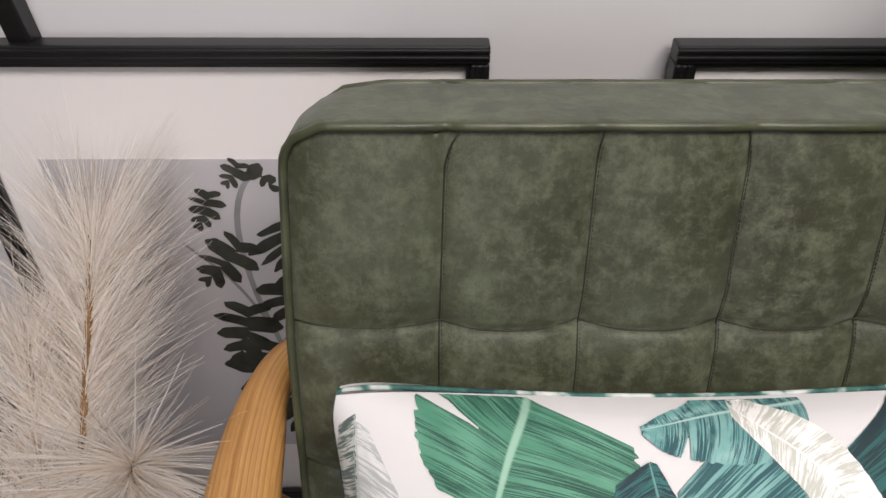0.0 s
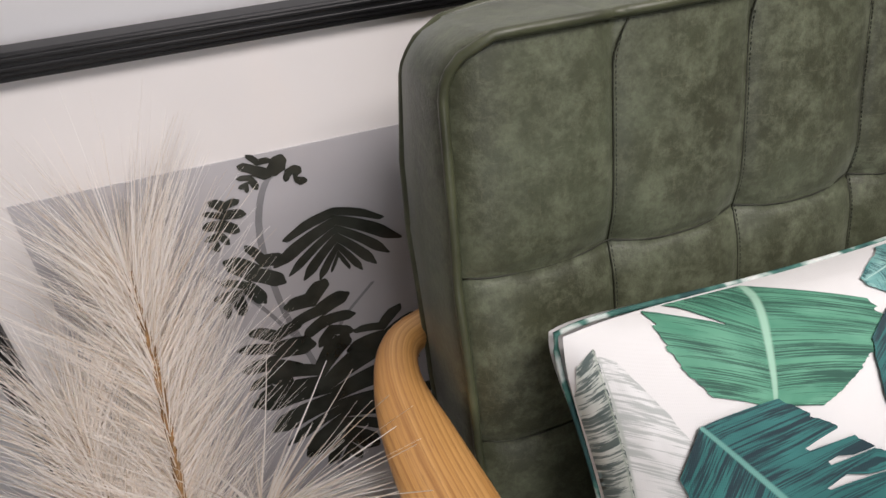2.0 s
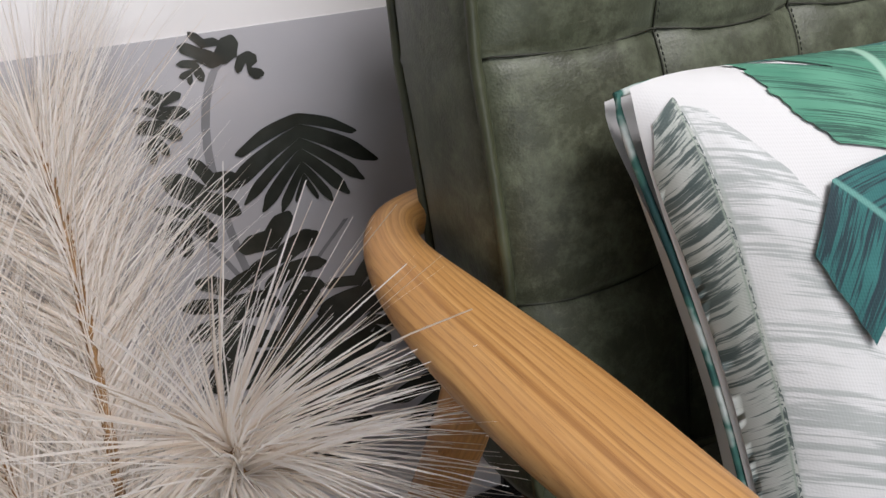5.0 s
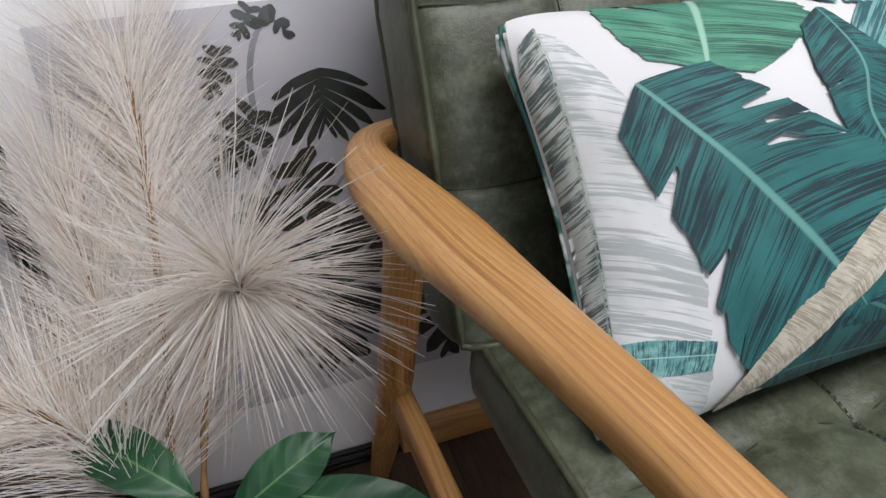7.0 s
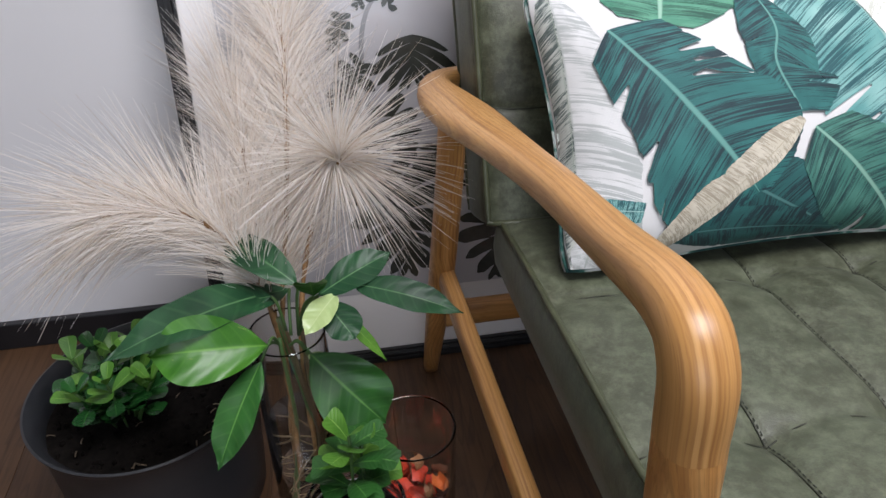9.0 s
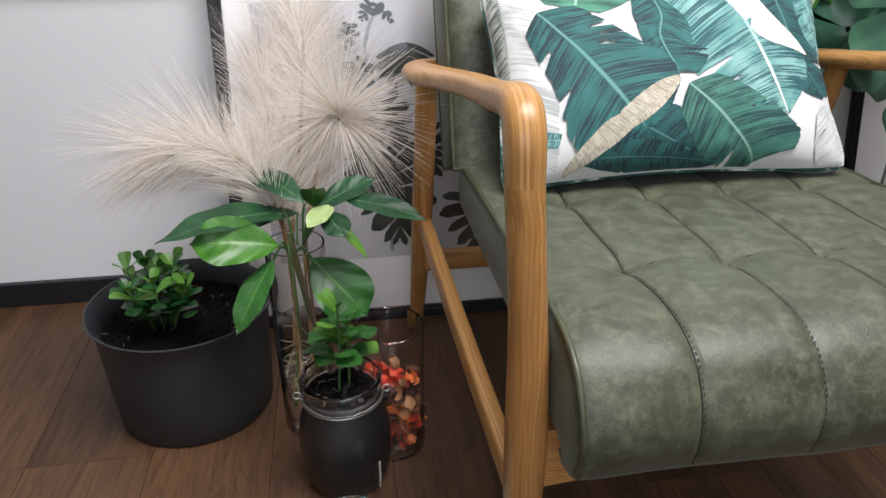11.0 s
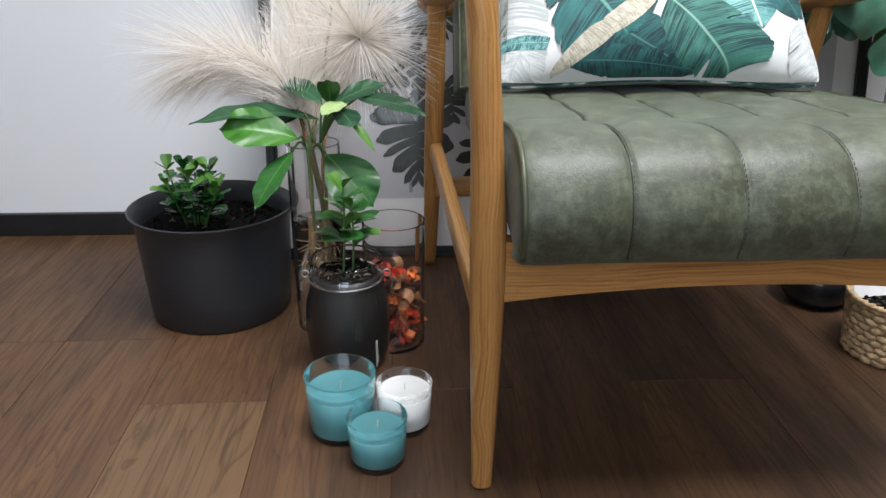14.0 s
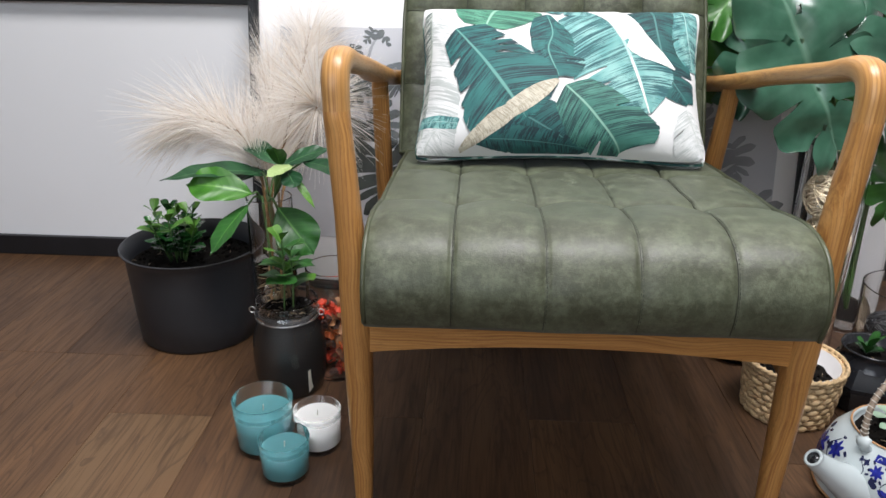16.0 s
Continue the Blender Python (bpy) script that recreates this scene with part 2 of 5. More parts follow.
def grid(fn, nu, nv, bm=None, uv=True):
    """A sheet of (nu+1) x (nv+1) points from fn(u, v) with u, v in 0..1, and a UV of u, v."""
    bm = bm or bmesh.new()
    layer = bm.loops.layers.uv.verify() if uv else None
    vs = [[bm.verts.new(fn(i / nu, j / nv)) for j in range(nv + 1)] for i in range(nu + 1)]
    for i in range(nu):
        for j in range(nv):
            f = bm.faces.new((vs[i][j], vs[i + 1][j], vs[i + 1][j + 1], vs[i][j + 1]))
            if layer:
                for l, (a, b) in zip(f.loops, ((i, j), (i + 1, j), (i + 1, j + 1), (i, j + 1))):
                    l[layer].uv = (a / nu, b / nv)
    return bm


# ---- the room ----
WALL_Y, BACK_Y, LEFT_X, RIGHT_X, TOP = 0.70, -2.70, -2.2, 2.4, 2.55
setting = lambda ob, label, cat: tagged(ob, label, cat, kind="structure")
setting(part("wall_north", box(LEFT_X, WALL_Y, 0, RIGHT_X, WALL_Y + 0.12, TOP, 0), WALL, smooth=False), "smooth white painted wall behind the armchair", "wall")
# unseen side and rear walls, dark grey to hold down the fill light
setting(part("wall_west", box(LEFT_X - 0.12, BACK_Y - 0.12, 0, LEFT_X, WALL_Y + 0.12, TOP, 0), BOUNCE_CUT_GREY, smooth=False), "unseen side wall, made dark grey to cut bounced light", "wall")
setting(part("wall_east", box(RIGHT_X, BACK_Y - 0.12, 0, RIGHT_X + 0.12, WALL_Y + 0.12, TOP, 0), BOUNCE_CUT_GREY, smooth=False), "unseen side wall, made dark grey to cut bounced light", "wall")
bm = box(LEFT_X, BACK_Y - 0.12, 0, RIGHT_X, BACK_Y, 0.8, 0)
box(LEFT_X, BACK_Y - 0.12, 2.3, RIGHT_X, BACK_Y, TOP, 0, bm)
box(LEFT_X, BACK_Y - 0.12, 0.8, -1.6, BACK_Y, 2.3, 0, bm)
box(0.6, BACK_Y - 0.12, 0.8, RIGHT_X, BACK_Y, 2.3, 0, bm)
setting(part("wall_south", bm, BOUNCE_CUT_GREY, smooth=False), "unseen rear wall with a wide window opening, made dark grey to cut bounced light", "wall")
setting(part("ceiling", box(LEFT_X - 0.12, BACK_Y - 0.12, TOP, RIGHT_X + 0.12, WALL_Y + 0.12, TOP + 0.1, 0), CEIL, smooth=False), "plain white ceiling", "ceiling")
setting(part("baseboard", box(LEFT_X, WALL_Y - 0.014, 0, RIGHT_X, WALL_Y - 0.0005, 0.053, 0.002), SKIRT, smooth=False), "low black baseboard along the wall", "baseboard")
floor_ob = setting(part("floor", box(LEFT_X - 0.1, BACK_Y - 0.1, -0.1, RIGHT_X + 0.1, WALL_Y + 0.1, -0.004, 0), JOINT, smooth=False), "dark brown wood plank floor", "floor")


# ---- framed prints ----
FRAME_B, FRAME_T = 0.527, 0.667       # front face at the floor and at the top edge
FRAME_TOP = 0.728
lean = math.atan2(FRAME_T - FRAME_B, FRAME_TOP)


def leaning_frame(x0, x1, label):
    """A black frame on the floor, leaning on the wall, with a mat and a grey print under glass."""
    w, h = x1 - x0, math.hypot(FRAME_TOP, FRAME_T - FRAME_B)
    m = Matrix.Translation((x0, FRAME_B, 0)) @ Matrix.Rotation(-lean, 4, "X")
    ob = thing("picture_frame", (x0, FRAME_B, 0), label, "picture frame", "framed prints leaning on the wall")
    b, d = 0.019, 0.024
    for n, r in (("bottom", (0, 0, w, b)), ("top", (0, h - b, w, h)), ("left", (0, b, b, h - b)), ("right", (w - b, b, w, h - b))):
        bm = box(r[0], 0, r[1], r[2], d, r[3], 0.0022, m=m)
        if n in ("top", "bottom"):
            box(r[0] + b, 0.003, r[1] - 0.004 if n == "top" else r[3], r[2] - b, 0.012, r[1] if n == "top" else r[3] + 0.004, 0.001, bm, m)
        else:
            box(r[2] if n == "left" else r[0] - 0.004, 0.003, b, r[2] + 0.004 if n == "left" else r[0], 0.012, h - b, 0.001, bm, m)
        for k in (0.25, 0.62):      # the moulding's two ridges
            if n in ("top", "bottom"):
                z0 = r[1] + b * k
                box(r[0], -0.0018, z0, r[2], 0.003, z0 + 0.0042, 0.0012, bm, m)
            else:
                x_0 = r[0] + b * k
                box(x_0, -0.0018, r[1], x_0 + 0.0042, 0.003, r[3], 0.0012, bm, m)
        part("frame_bar", bm, BLACK, ob, smooth=False)
    part("mat_board", box(b, 0.014, b, w - b, 0.018, h - b, 0, m=m), MAT_BOARD, ob, "white mat board", smooth=False)
    return ob, m, w, h


print_l, pm_l, pw, ph = leaning_frame(-0.503, 0.045, "black frame with a grey monstera leaf print, leaning on the wall")
print_r, pm_r, _, _ = leaning_frame(0.226, 0.774, "black frame with a grey leaf print, leaning behind the armchair")
sheets = {}
for ob, m in ((print_l, pm_l), (print_r, pm_r)):
    sheets[ob] = part("print", box(0.070, 0.0125, 0.128, pw - 0.070, 0.0138, ph - 0.131, 0, m=m), PRINT_GREY, ob, "grey printed sheet", smooth=False)

# the larger frame hanging on the wall above
ob = thing("wall_frame", (-0.8, WALL_Y, 0.65), "large black framed white board hanging on the wall", "picture frame")
for r in ((-1.35, 0.640, -0.395, 0.662), (-1.35, 1.52, -0.395, 1.542), (-1.35, 0.662, -1.328, 1.52), (-0.417, 0.662, -0.395, 1.52)):
    part("frame_bar", box(r[0], WALL_Y - 0.024, r[1], r[2], WALL_Y - 0.001, r[3], 0.002), BLACK, ob, smooth=False)
part("white_board", box(-1.328, WALL_Y - 0.012, 0.662, -0.417, WALL_Y - 0.002, 1.52, 0), MAT_BOARD, ob, smooth=False)


# ---- the armchair ----
CX = 0.158
chair = thing("armchair", (CX, 0.1, 0), "green tufted leather armchair with an oiled ash wood frame", "armchair")
SEAMS = (-0.1643, -0.0548, 0.0548, 0.1643)


def mirror_x(pts):
    return [(2 * CX - p[0], *p[1:]) for p in pts]


def along(profile):
    """A function from arc length 0..1 to the point and outward normal of a (y, z) line."""
    p = np.array(smooth_path(profile, 120))
    s = np.concatenate([[0], np.cumsum(np.hypot(*np.diff(p, axis=0).T))])

    def at(v):
        q = np.array([np.interp(v * s[-1], s, p[:, k]) for k in (0, 1)])
        a = np.array([np.interp(min(1, v + 0.01) * s[-1], s, p[:, k]) - np.interp(max(0, v - 0.01) * s[-1], s, p[:, k]) for k in (0, 1)])
        a = a / np.hypot(*a)
        return q, np.array([-a[1], a[0]])
    return at, s[-1]


def tufted(profile, rows, half, puff, corner, flip, nu, nv, taper, soft, bend):
    """The upper sheet of a cushion, puffed between its seams. rows: places of the cross seams along the line, in metres."""
    at, length = along(profile)

    def fn(u, v):
        x = (2 * u - 1) * half
        q, n = at(v)
        s = v * length
        narrow = 1 - taper * max(0.0, 1 - s / 0.17)
        r = 0.034
        if corner[0] and s < r:
            x *= 1 - (r - math.sqrt(max(0, r * r - (r - s) ** 2))) / half * 0.9
        dx = min(abs(x - t) for t in SEAMS)
        col = min(range(4), key=lambda k: abs(x - SEAMS[k]))
        # cross seams sag between the tufts
        cell = ((x - SEAMS[0]) / 0.1093) % 1.0
        sag = bend * math.sin(math.pi * cell) * (1 if abs(x) < 0.17 else 0.6)
        dy = min([abs(s - (t + sag * flip)) for t in rows] + [9])
        edge = min(half - abs(x), 0.05)
        f = 1 - math.exp(-dx / 0.016) * soft
        g = 1 - math.exp(-dy / 0.018) * soft
        tuft = math.exp(-(dx * dx + dy * dy) / 0.00035)
        e = 1 - math.exp(-(edge + 0.001) / 0.014)
        d = puff * (f * g * (0.35 + 0.65 * e)) - 0.0055 * tuft
        d -= 0.0024 * math.exp(-(dx / 0.0020) ** 2) + 0.0024 * math.exp(-(dy / 0.0020) ** 2)
        if bend > 0:
            d -= 0.013 * (1 - e)
        else:
            d *= min(1.0, max(0.0, (length - s) / 0.05))
        d += 0.0022 * noise.noise(Vector((x * 17, s * 15, half * 9))) * e
        return Vector((CX + x * narrow, q[0] + n[0] * d * -flip, q[1] + n[1] * d * -flip))
    return grid(fn, nu, nv), fn, length


# back cushion, from the top edge down
BACK_LINE = [(0.459, 0.798), (0.450, 0.780), (0.398, 0.662), (0.343, 0.535), (0.290, 0.405)]
SEAT_LINE = [(0.300, 0.402), (0.109, 0.420), (-0.065, 0.430), (-0.180, 0.444), (-0.238, 0.434), (-0.268, 0.402), (-0.277, 0.365), (-0.271, 0.335)]
HALF = 0.282


def corner_in(p, f, half):
    """Draws the upper rear corners of the backrest in."""
    k = max(0.0, (abs(p.x - CX) - half + 0.075) / 0.075) * max(0.0, min(1.0, (p.z - 0.70) / 0.08))
    return Vector((math.copysign(0.010 * k * f * f, CX - p.x), 0, -0.010 * k * f * f))


def cushion(name, line, rows, flip, back, corner, label, puff, half, taper, soft, bend):
    """Front sheet, side band and back sheet in one closed mesh; back is the depth along y, z."""
    nu, nv = 150, 100
    bm, fn, length = tufted(line, rows, half, puff, corner, flip, nu, nv, taper, soft, bend)
    # the band: copies of the rim moved back
    rim = [fn(0, j / nv) for j in range(nv + 1)] + [fn(i / nu, 1) for i in range(1, nu + 1)] + [fn(1, j / nv) for j in range(nv - 1, -1, -1)] + [fn(i / nu, 0) for i in range(nu - 1, 0, -1)]
    mid = Vector((CX, sum(p.y for p in rim) / len(rim), sum(p.z for p in rim) / len(rim)))
    layers = [rim]
    for k, (f, g) in enumerate(((0.15, 0.004), (0.5, 0.006), (0.85, 0.003), (1.0, -0.006))):
        layers.append([p + back(p) * f + Vector(((1 if p.x > CX else -1) * g if abs(p.x - CX) > half - 0.04 else 0, 0, 0)) + corner_in(p, f, half) for p in rim])
    rows_v = [[bm.verts.new(p) for p in l] for l in layers]
    n = len(rim)
    for a, b in zip(rows_v, rows_v[1:]):
        for k in range(n):
            bm.faces.new((a[k], a[(k + 1) % n], b[(k + 1) % n], b[k]))
    bm.faces.new(rows_v[-1])
    bmesh.ops.remove_doubles(bm, verts=bm.verts, dist=0.0002)
    return part(name, bm, LEATHER, chair, label), fn, rim, length


back_depth = Vector((0, 0.100, -0.034))
backrest, back_fn, back_rim, back_len = cushion("backrest", BACK_LINE, (0.157, 0.296), 1, lambda p: back_depth, (True, False), "green leather backrest with stitched squares", 0.010, HALF, 0.028, 0.70, 0.0065)


def seat_floor(p):
    """The way from the rim down to the cushion's flat underside."""
    base = 0.332 + 0.012 * min(1.0, max(0.0, (p.y + 0.2) / 0.1)) - max(0, p.y + 0.1) * 0.03
    return Vector((0, 0.05 if p.y < -0.2 else 0.0, base - p.z))


seat, seat_fn, seat_rim, seat_len = cushion("seat_cushion", SEAT_LINE, (0.190, 0.388), 1, seat_floor, (False, False), "green leather seat cushion with stitched squares", 0.0090, 0.268, 0.0, 0.60, -0.011)


def piping(rim, shift, radius=0.0036):
    pts = [Vector(p) + shift for p in rim]
    part("piping", tube([(*p, radius, radius) for p in pts], ring=8, closed=True, up=(0.2, 0.9, 0.4)), PIPING, backrest, "raised leather piping")


def thin(rim, step):
    return [rim[k] for k in range(0, len(rim), step)]


piping(thin(back_rim, 2), Vector((0, -0.003, 0.002)))
piping([p + corner_in(p, 1.0, HALF) for p in thin(back_rim, 2)], back_depth + Vector((0, -0.003, 0.0)))
for half_rim in (seat_rim[:101], seat_rim[250:351]):
    part("piping", tube([(*p, 0.0033, 0.0033) for p in thin(half_rim, 3)], 90, 8, up=(0.2, 0.9, 0.4)), PIPING, seat, "raised leather piping")


def stitches(fn, length, s0, s1, x, half, count):
    """A row of short thread stitches down a seam."""
    bm = bmesh.new()
    for k in range(count):
        a, b = (s0 + (s1 - s0) * (k + f) / count for f in (0.15, 0.75))
        p, q = (fn((x / half + 1) / 2, s / length) for s in (a, b))
        n = Vector((0, -0.35, 0.9)) * 0.0007
        wire([p + n, (p + q) / 2 + n * 1.3, q + n], 0.00035, 3, 4, bm)
    return bm


def seam_line(fn, length, half, pts, out):
    """A thin dark tube along a seam; pts are (x, s) in the cushion's own sheet."""
    return wire([fn((x / half + 1) / 2, s / length) + out for x, s in pts], 0.0007, len(pts), 5)


def sag_at(x, bend):
    return bend * math.sin(math.pi * (((x - SEAMS[0]) / 0.1093) % 1.0)) * (1 if abs(x) < 0.17 else 0.6)


SEAM = plain("dark_seam", (0.020, 0.022, 0.012), 0.6, vary=0.2)
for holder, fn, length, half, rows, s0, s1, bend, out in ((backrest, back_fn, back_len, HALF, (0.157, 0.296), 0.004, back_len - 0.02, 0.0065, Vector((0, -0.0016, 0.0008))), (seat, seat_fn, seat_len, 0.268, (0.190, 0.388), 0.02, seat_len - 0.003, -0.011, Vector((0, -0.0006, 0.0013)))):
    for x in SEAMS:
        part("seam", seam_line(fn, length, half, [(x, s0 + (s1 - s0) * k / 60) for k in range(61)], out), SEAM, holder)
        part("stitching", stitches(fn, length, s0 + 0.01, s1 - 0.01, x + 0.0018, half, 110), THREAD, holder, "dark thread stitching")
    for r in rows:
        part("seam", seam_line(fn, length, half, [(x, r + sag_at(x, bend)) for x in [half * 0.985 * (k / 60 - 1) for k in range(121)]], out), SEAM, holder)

# wooden frame: legs run up into the arms
LEG = [(-0.131, -0.190, 0.003, 0.0125, 0.0125), (-0.131, -0.190, 0.10, 0.0155, 0.017), (-0.132, -0.191, 0.24, 0.0190, 0.022), (-0.1335, -0.192, 0.34, 0.0195, 0.024),
       (-0.1385, -0.193, 0.45, 0.0165, 0.0210), (-0.1455, -0.193, 0.545, 0.0158, 0.0188), (-0.1478, -0.1925, 0.578, 0.0158, 0.0182), (-0.1482, -0.1890, 0.598, 0.0140, 0.0158)]
ARM = [(-0.1478, -0.1925, 0.578, 0.0159, 0.0183), (-0.1485, -0.186, 0.620, 0.0166, 0.0184), (-0.1470, -0.156, 0.633, 0.0166, 0.0156), (-0.1460, -0.08, 0.618, 0.0155, 0.0138), (-0.148, 0.03, 0.599, 0.0165, 0.0132),
       (-0.154, 0.14, 0.578, 0.0225, 0.0130), (-0.161, 0.25, 0.556, 0.0315, 0.0135), (-0.166, 0.345, 0.538, 0.0285, 0.0145), (-0.164, 0.415, 0.525, 0.0205, 0.0150), (-0.147, 0.458, 0.518, 0.0165, 0.0150), (-0.108, 0.478, 0.516, 0.0140, 0.0130)]
REAR = [(-0.163, 0.310, 0.545, 0.0150, 0.0160), (-0.163, 0.335, 0.44, 0.0160, 0.0175), (-0.164, 0.385, 0.28, 0.0170, 0.0190), (-0.165, 0.445, 0.13, 0.0150, 0.0165), (-0.165, 0.500, 0.003, 0.0120, 0.0120)]
STRETCH = [(-0.134, -0.185, 0.235, 0.0110, 0.0200), (-0.145, 0.05, 0.250, 0.0110, 0.0190), (-0.161, 0.385, 0.280, 0.0110, 0.0170)]
FOOT = plain("dark_foot_pad", (0.03, 0.022, 0.018), 0.7)
for side in (lambda p: p, mirror_x):
    front = part("front_leg", tube(side(LEG), 40, 20, power=2.5), WOOD_Z, chair, sharp=60)
    part("armrest", tube(side(ARM), 64, 22, power=2.5), WOOD_Y, chair, "curved and polished ash armrest", sharp=60)
    rear = part("rear_leg", tube(side(REAR), 30, 18, power=2.4), WOOD_Z, chair)
    part("side_stretcher", tube(side(STRETCH), 20, 16, power=4), WOOD_Y, chair)
    for p, leg in ((LEG[0], front), (REAR[-1], rear)):
        q = side([p])[0]
        part("foot_pad", lathe([(0.0, 0.0), (0.0105, 0.0), (0.0115, 0.002), (0.0115, 0.005), (0.0, 0.005)], (q[0], q[1], -0.0005), 20), FOOT, leg, "dark felt pad")


bm = bmesh.new()
NR = 30
for k in range(NR + 1):
    x = -0.118 + (2 * (CX + 0.118)) * k / NR
    arch = 0.016 * (1 - (2 * k / NR - 1) ** 2)
    for z, y in ((0.260 + arch, -0.203), (0.331, -0.203), (0.331, -0.180), (0.260 + arch, -0.180)):
        bm.verts.new((x, y, z))
bm.verts.ensure_lookup_table()
for k in range(NR):
    for j in range(4):
        a = 4 * k
        bm.faces.new([bm.verts[a + j], bm.verts[a + (j + 1) % 4], bm.verts[a + 4 + (j + 1) % 4], bm.verts[a + 4 + j]])
bmesh.ops.bevel(bm, geom=[e for e in bm.edges if len(e.link_faces) == 2 and e.calc_face_angle(0) > 1], offset=0.003, segments=2, affect="EDGES")
lay = bm.loops.layers.uv.verify()
for f in bm.faces:
    for l in f.loops:
        l[lay].uv = (l.vert.co.z, l.vert.co.y)
part("front_rail", bm, WOOD_X, chair, "arched front rail", sharp=40)
part("rear_stretcher", tube([(-0.16, 0.385, 0.205, 0.012, 0.018), (CX, 0.385, 0.205, 0.012, 0.018), (2 * CX + 0.16, 0.385, 0.205, 0.012, 0.018)], 12, 12, up=(0, 1, 0), power=4), WOOD_X, chair)


# ---- leaves: one builder for prints, fabric and plants ----
def leaf_sheet(place, rib, width, slant, slots=(), inner=0.3, n=60, m=7, bm=None, seed=0, spread=0.6):
    """A leaf as a sheet. rib(t) and width(t) in the leaf's plane; place(a, b, t, s) puts it into the world.
    slant(t): degrees by which the side veins lean to the tip; slots: (from, to, side) cuts between veins."""
    bm = bm or bmesh.new()
    layer = bm.loops.layers.uv.verify()
    rnd = random.Random(seed)
    cols = []
    for i in range(n + 1):
        t = i / n
        p, q = rib(t), rib(min(1, t + 0.01)) if t < 0.99 else rib(t)
        o = rib(max(0, t - 0.01))
        d = Vector((q[0] - o[0], q[1] - o[1])).normalized()
        side = Vector((d.y, -d.x))
        w, a = width(t), radians(slant(t))
        row = []
        for j in range(-m, m + 1):
            s = j / m
            e = abs(s)
            off = (side * (math.copysign(1, s) * math.cos(a)) + d * math.sin(a)) * (w * e)
            bend = d * (w * 0.18 * e * e)
            row.append((bm.verts.new(place(p[0] + off.x + bend.x, p[1] + off.y + bend.y, t, s)), t, s))
        cols.append(row)
    for i in range(n):
        for j in range(2 * m):
            t, s = (i + 0.5) / n, (j + 0.5 - m) / m
            if any(abs(t - (a + b) / 2) < (b - a) * (0.3 + spread * (abs(s) - inner)) and s * sd > inner * (0.8 + 0.4 * ((a * 37) % 1)) for a, b, sd in slots):
                continue
            quad = (cols[i][j], cols[i + 1][j], cols[i + 1][j + 1], cols[i][j + 1])
            f = bm.faces.new([v[0] for v in quad])
            for l, v in zip(f.loops, quad):
                l[layer].uv = (v[1], v[2] * 0.5 + 0.5)
    loose = [v for v in bm.verts if not v.link_faces]
    bmesh.ops.delete(bm, geom=loose, context="VERTS")
    return bm


def lobed_leaf(place, rib, width, slant, left, right, inner=0.3, gap=0.25, holes=(), n=10, m=12, blunt=0.55):
    """A split leaf: each side falls into lobes between the given places along the rib, rounded at their ends.
    holes: places along the rib where a small oval opens beside it."""
    bm = bmesh.new()
    layer = bm.loops.layers.uv.verify()
    for sd, marks in ((-1, left), (1, right)):
        for a, b in zip(marks, marks[1:]):
            c, rows = (a + b) / 2, []
            for i in range(n + 1):
                row = []
                for j in range(m + 1):
                    e = j / m
                    q = max(0.0, (e - inner) / (1 - inner))
                    f = (1 - gap * q ** 0.7) * (1 - blunt * max(0.0, (q - 0.72) / 0.28) ** 2.2)
                    t = a + (b - a) * i / n
                    if (t < c and a in holes) or (t > c and b in holes):
                        f -= 0.22 * max(0.0, math.sin(math.pi * (e - inner * 0.35) / (inner * 0.45))) if 0 < (e - inner * 0.35) < inner * 0.45 else 0
                    t = min(1.0, max(0.0, c + (t - c) * f))
                    p, o, r = rib(t), rib(max(0, t - 0.01)), rib(min(1, t + 0.01))
                    d = Vector((r[0] - o[0], r[1] - o[1])).normalized()
                    an = radians(slant(t))
                    w = width(t) * e * (1 - 0.10 * ((i / n - 0.5) * 2) ** 2 * q)
                    off = (Vector((d.y, -d.x)) * (sd * math.cos(an)) + d * math.sin(an)) * w + d * (0.16 * w * e)
                    row.append((bm.verts.new(place(p[0] + off.x, p[1] + off.y, t, sd * e)), t, sd * e))
                rows.append(row)
            for i in range(n):
                for j in range(m):
                    quad = (rows[i][j], rows[i + 1][j], rows[i + 1][j + 1], rows[i][j + 1])
                    face = bm.faces.new([v[0] for v in quad])
                    for l, v in zip(face.loops, quad):
                        l[layer].uv = (v[1], v[2] * 0.5 + 0.5)
    bmesh.ops.remove_doubles(bm, verts=bm.verts, dist=0.00003)
    return bm


def marks(count, seed, t0=0.0, t1=1.0):
    """Uneven places along a rib where the lobes part."""
    rnd = random.Random(seed)
    inside = [t0 + (t1 - t0) * (k + rnd.uniform(-0.22, 0.22)) / count for k in range(1, count)]
    return [t0] + inside + [t1]


def bow(x0, y0, x1, y1, sag):
    """A leaf's midrib from one point to another, bowed to its side."""
    dx, dy = x1 - x0, y1 - y0
    return lambda t: (x0 + dx * t - dy * sag * 4 * t * (1 - t), y0 + dy * t + dx * sag * 4 * t * (1 - t))


def oval(w, peak=0.4):
    return lambda t: w * max(0.0, math.sin(math.pi * min(1, t ** (math.log(0.5) / math.log(peak))))) ** (0.62 if t < peak else 0.62 + 0.55 * (t - peak) / (1 - peak)) + 1e-4


def heart(w):
    """Wide at the base, drawn to a point: the monstera's outline."""
    return lambda t: w * max(0.0, (1 - t) ** 0.55 * min(1, 0.45 + t * 2.4)) + 1e-4


# ---- monstera pattern of the two prints ----
INK = plain("dark_green_ink", (0.040, 0.044, 0.036), 0.25, vary=0.45, scale=26, relief=0.0, coat=0.6)
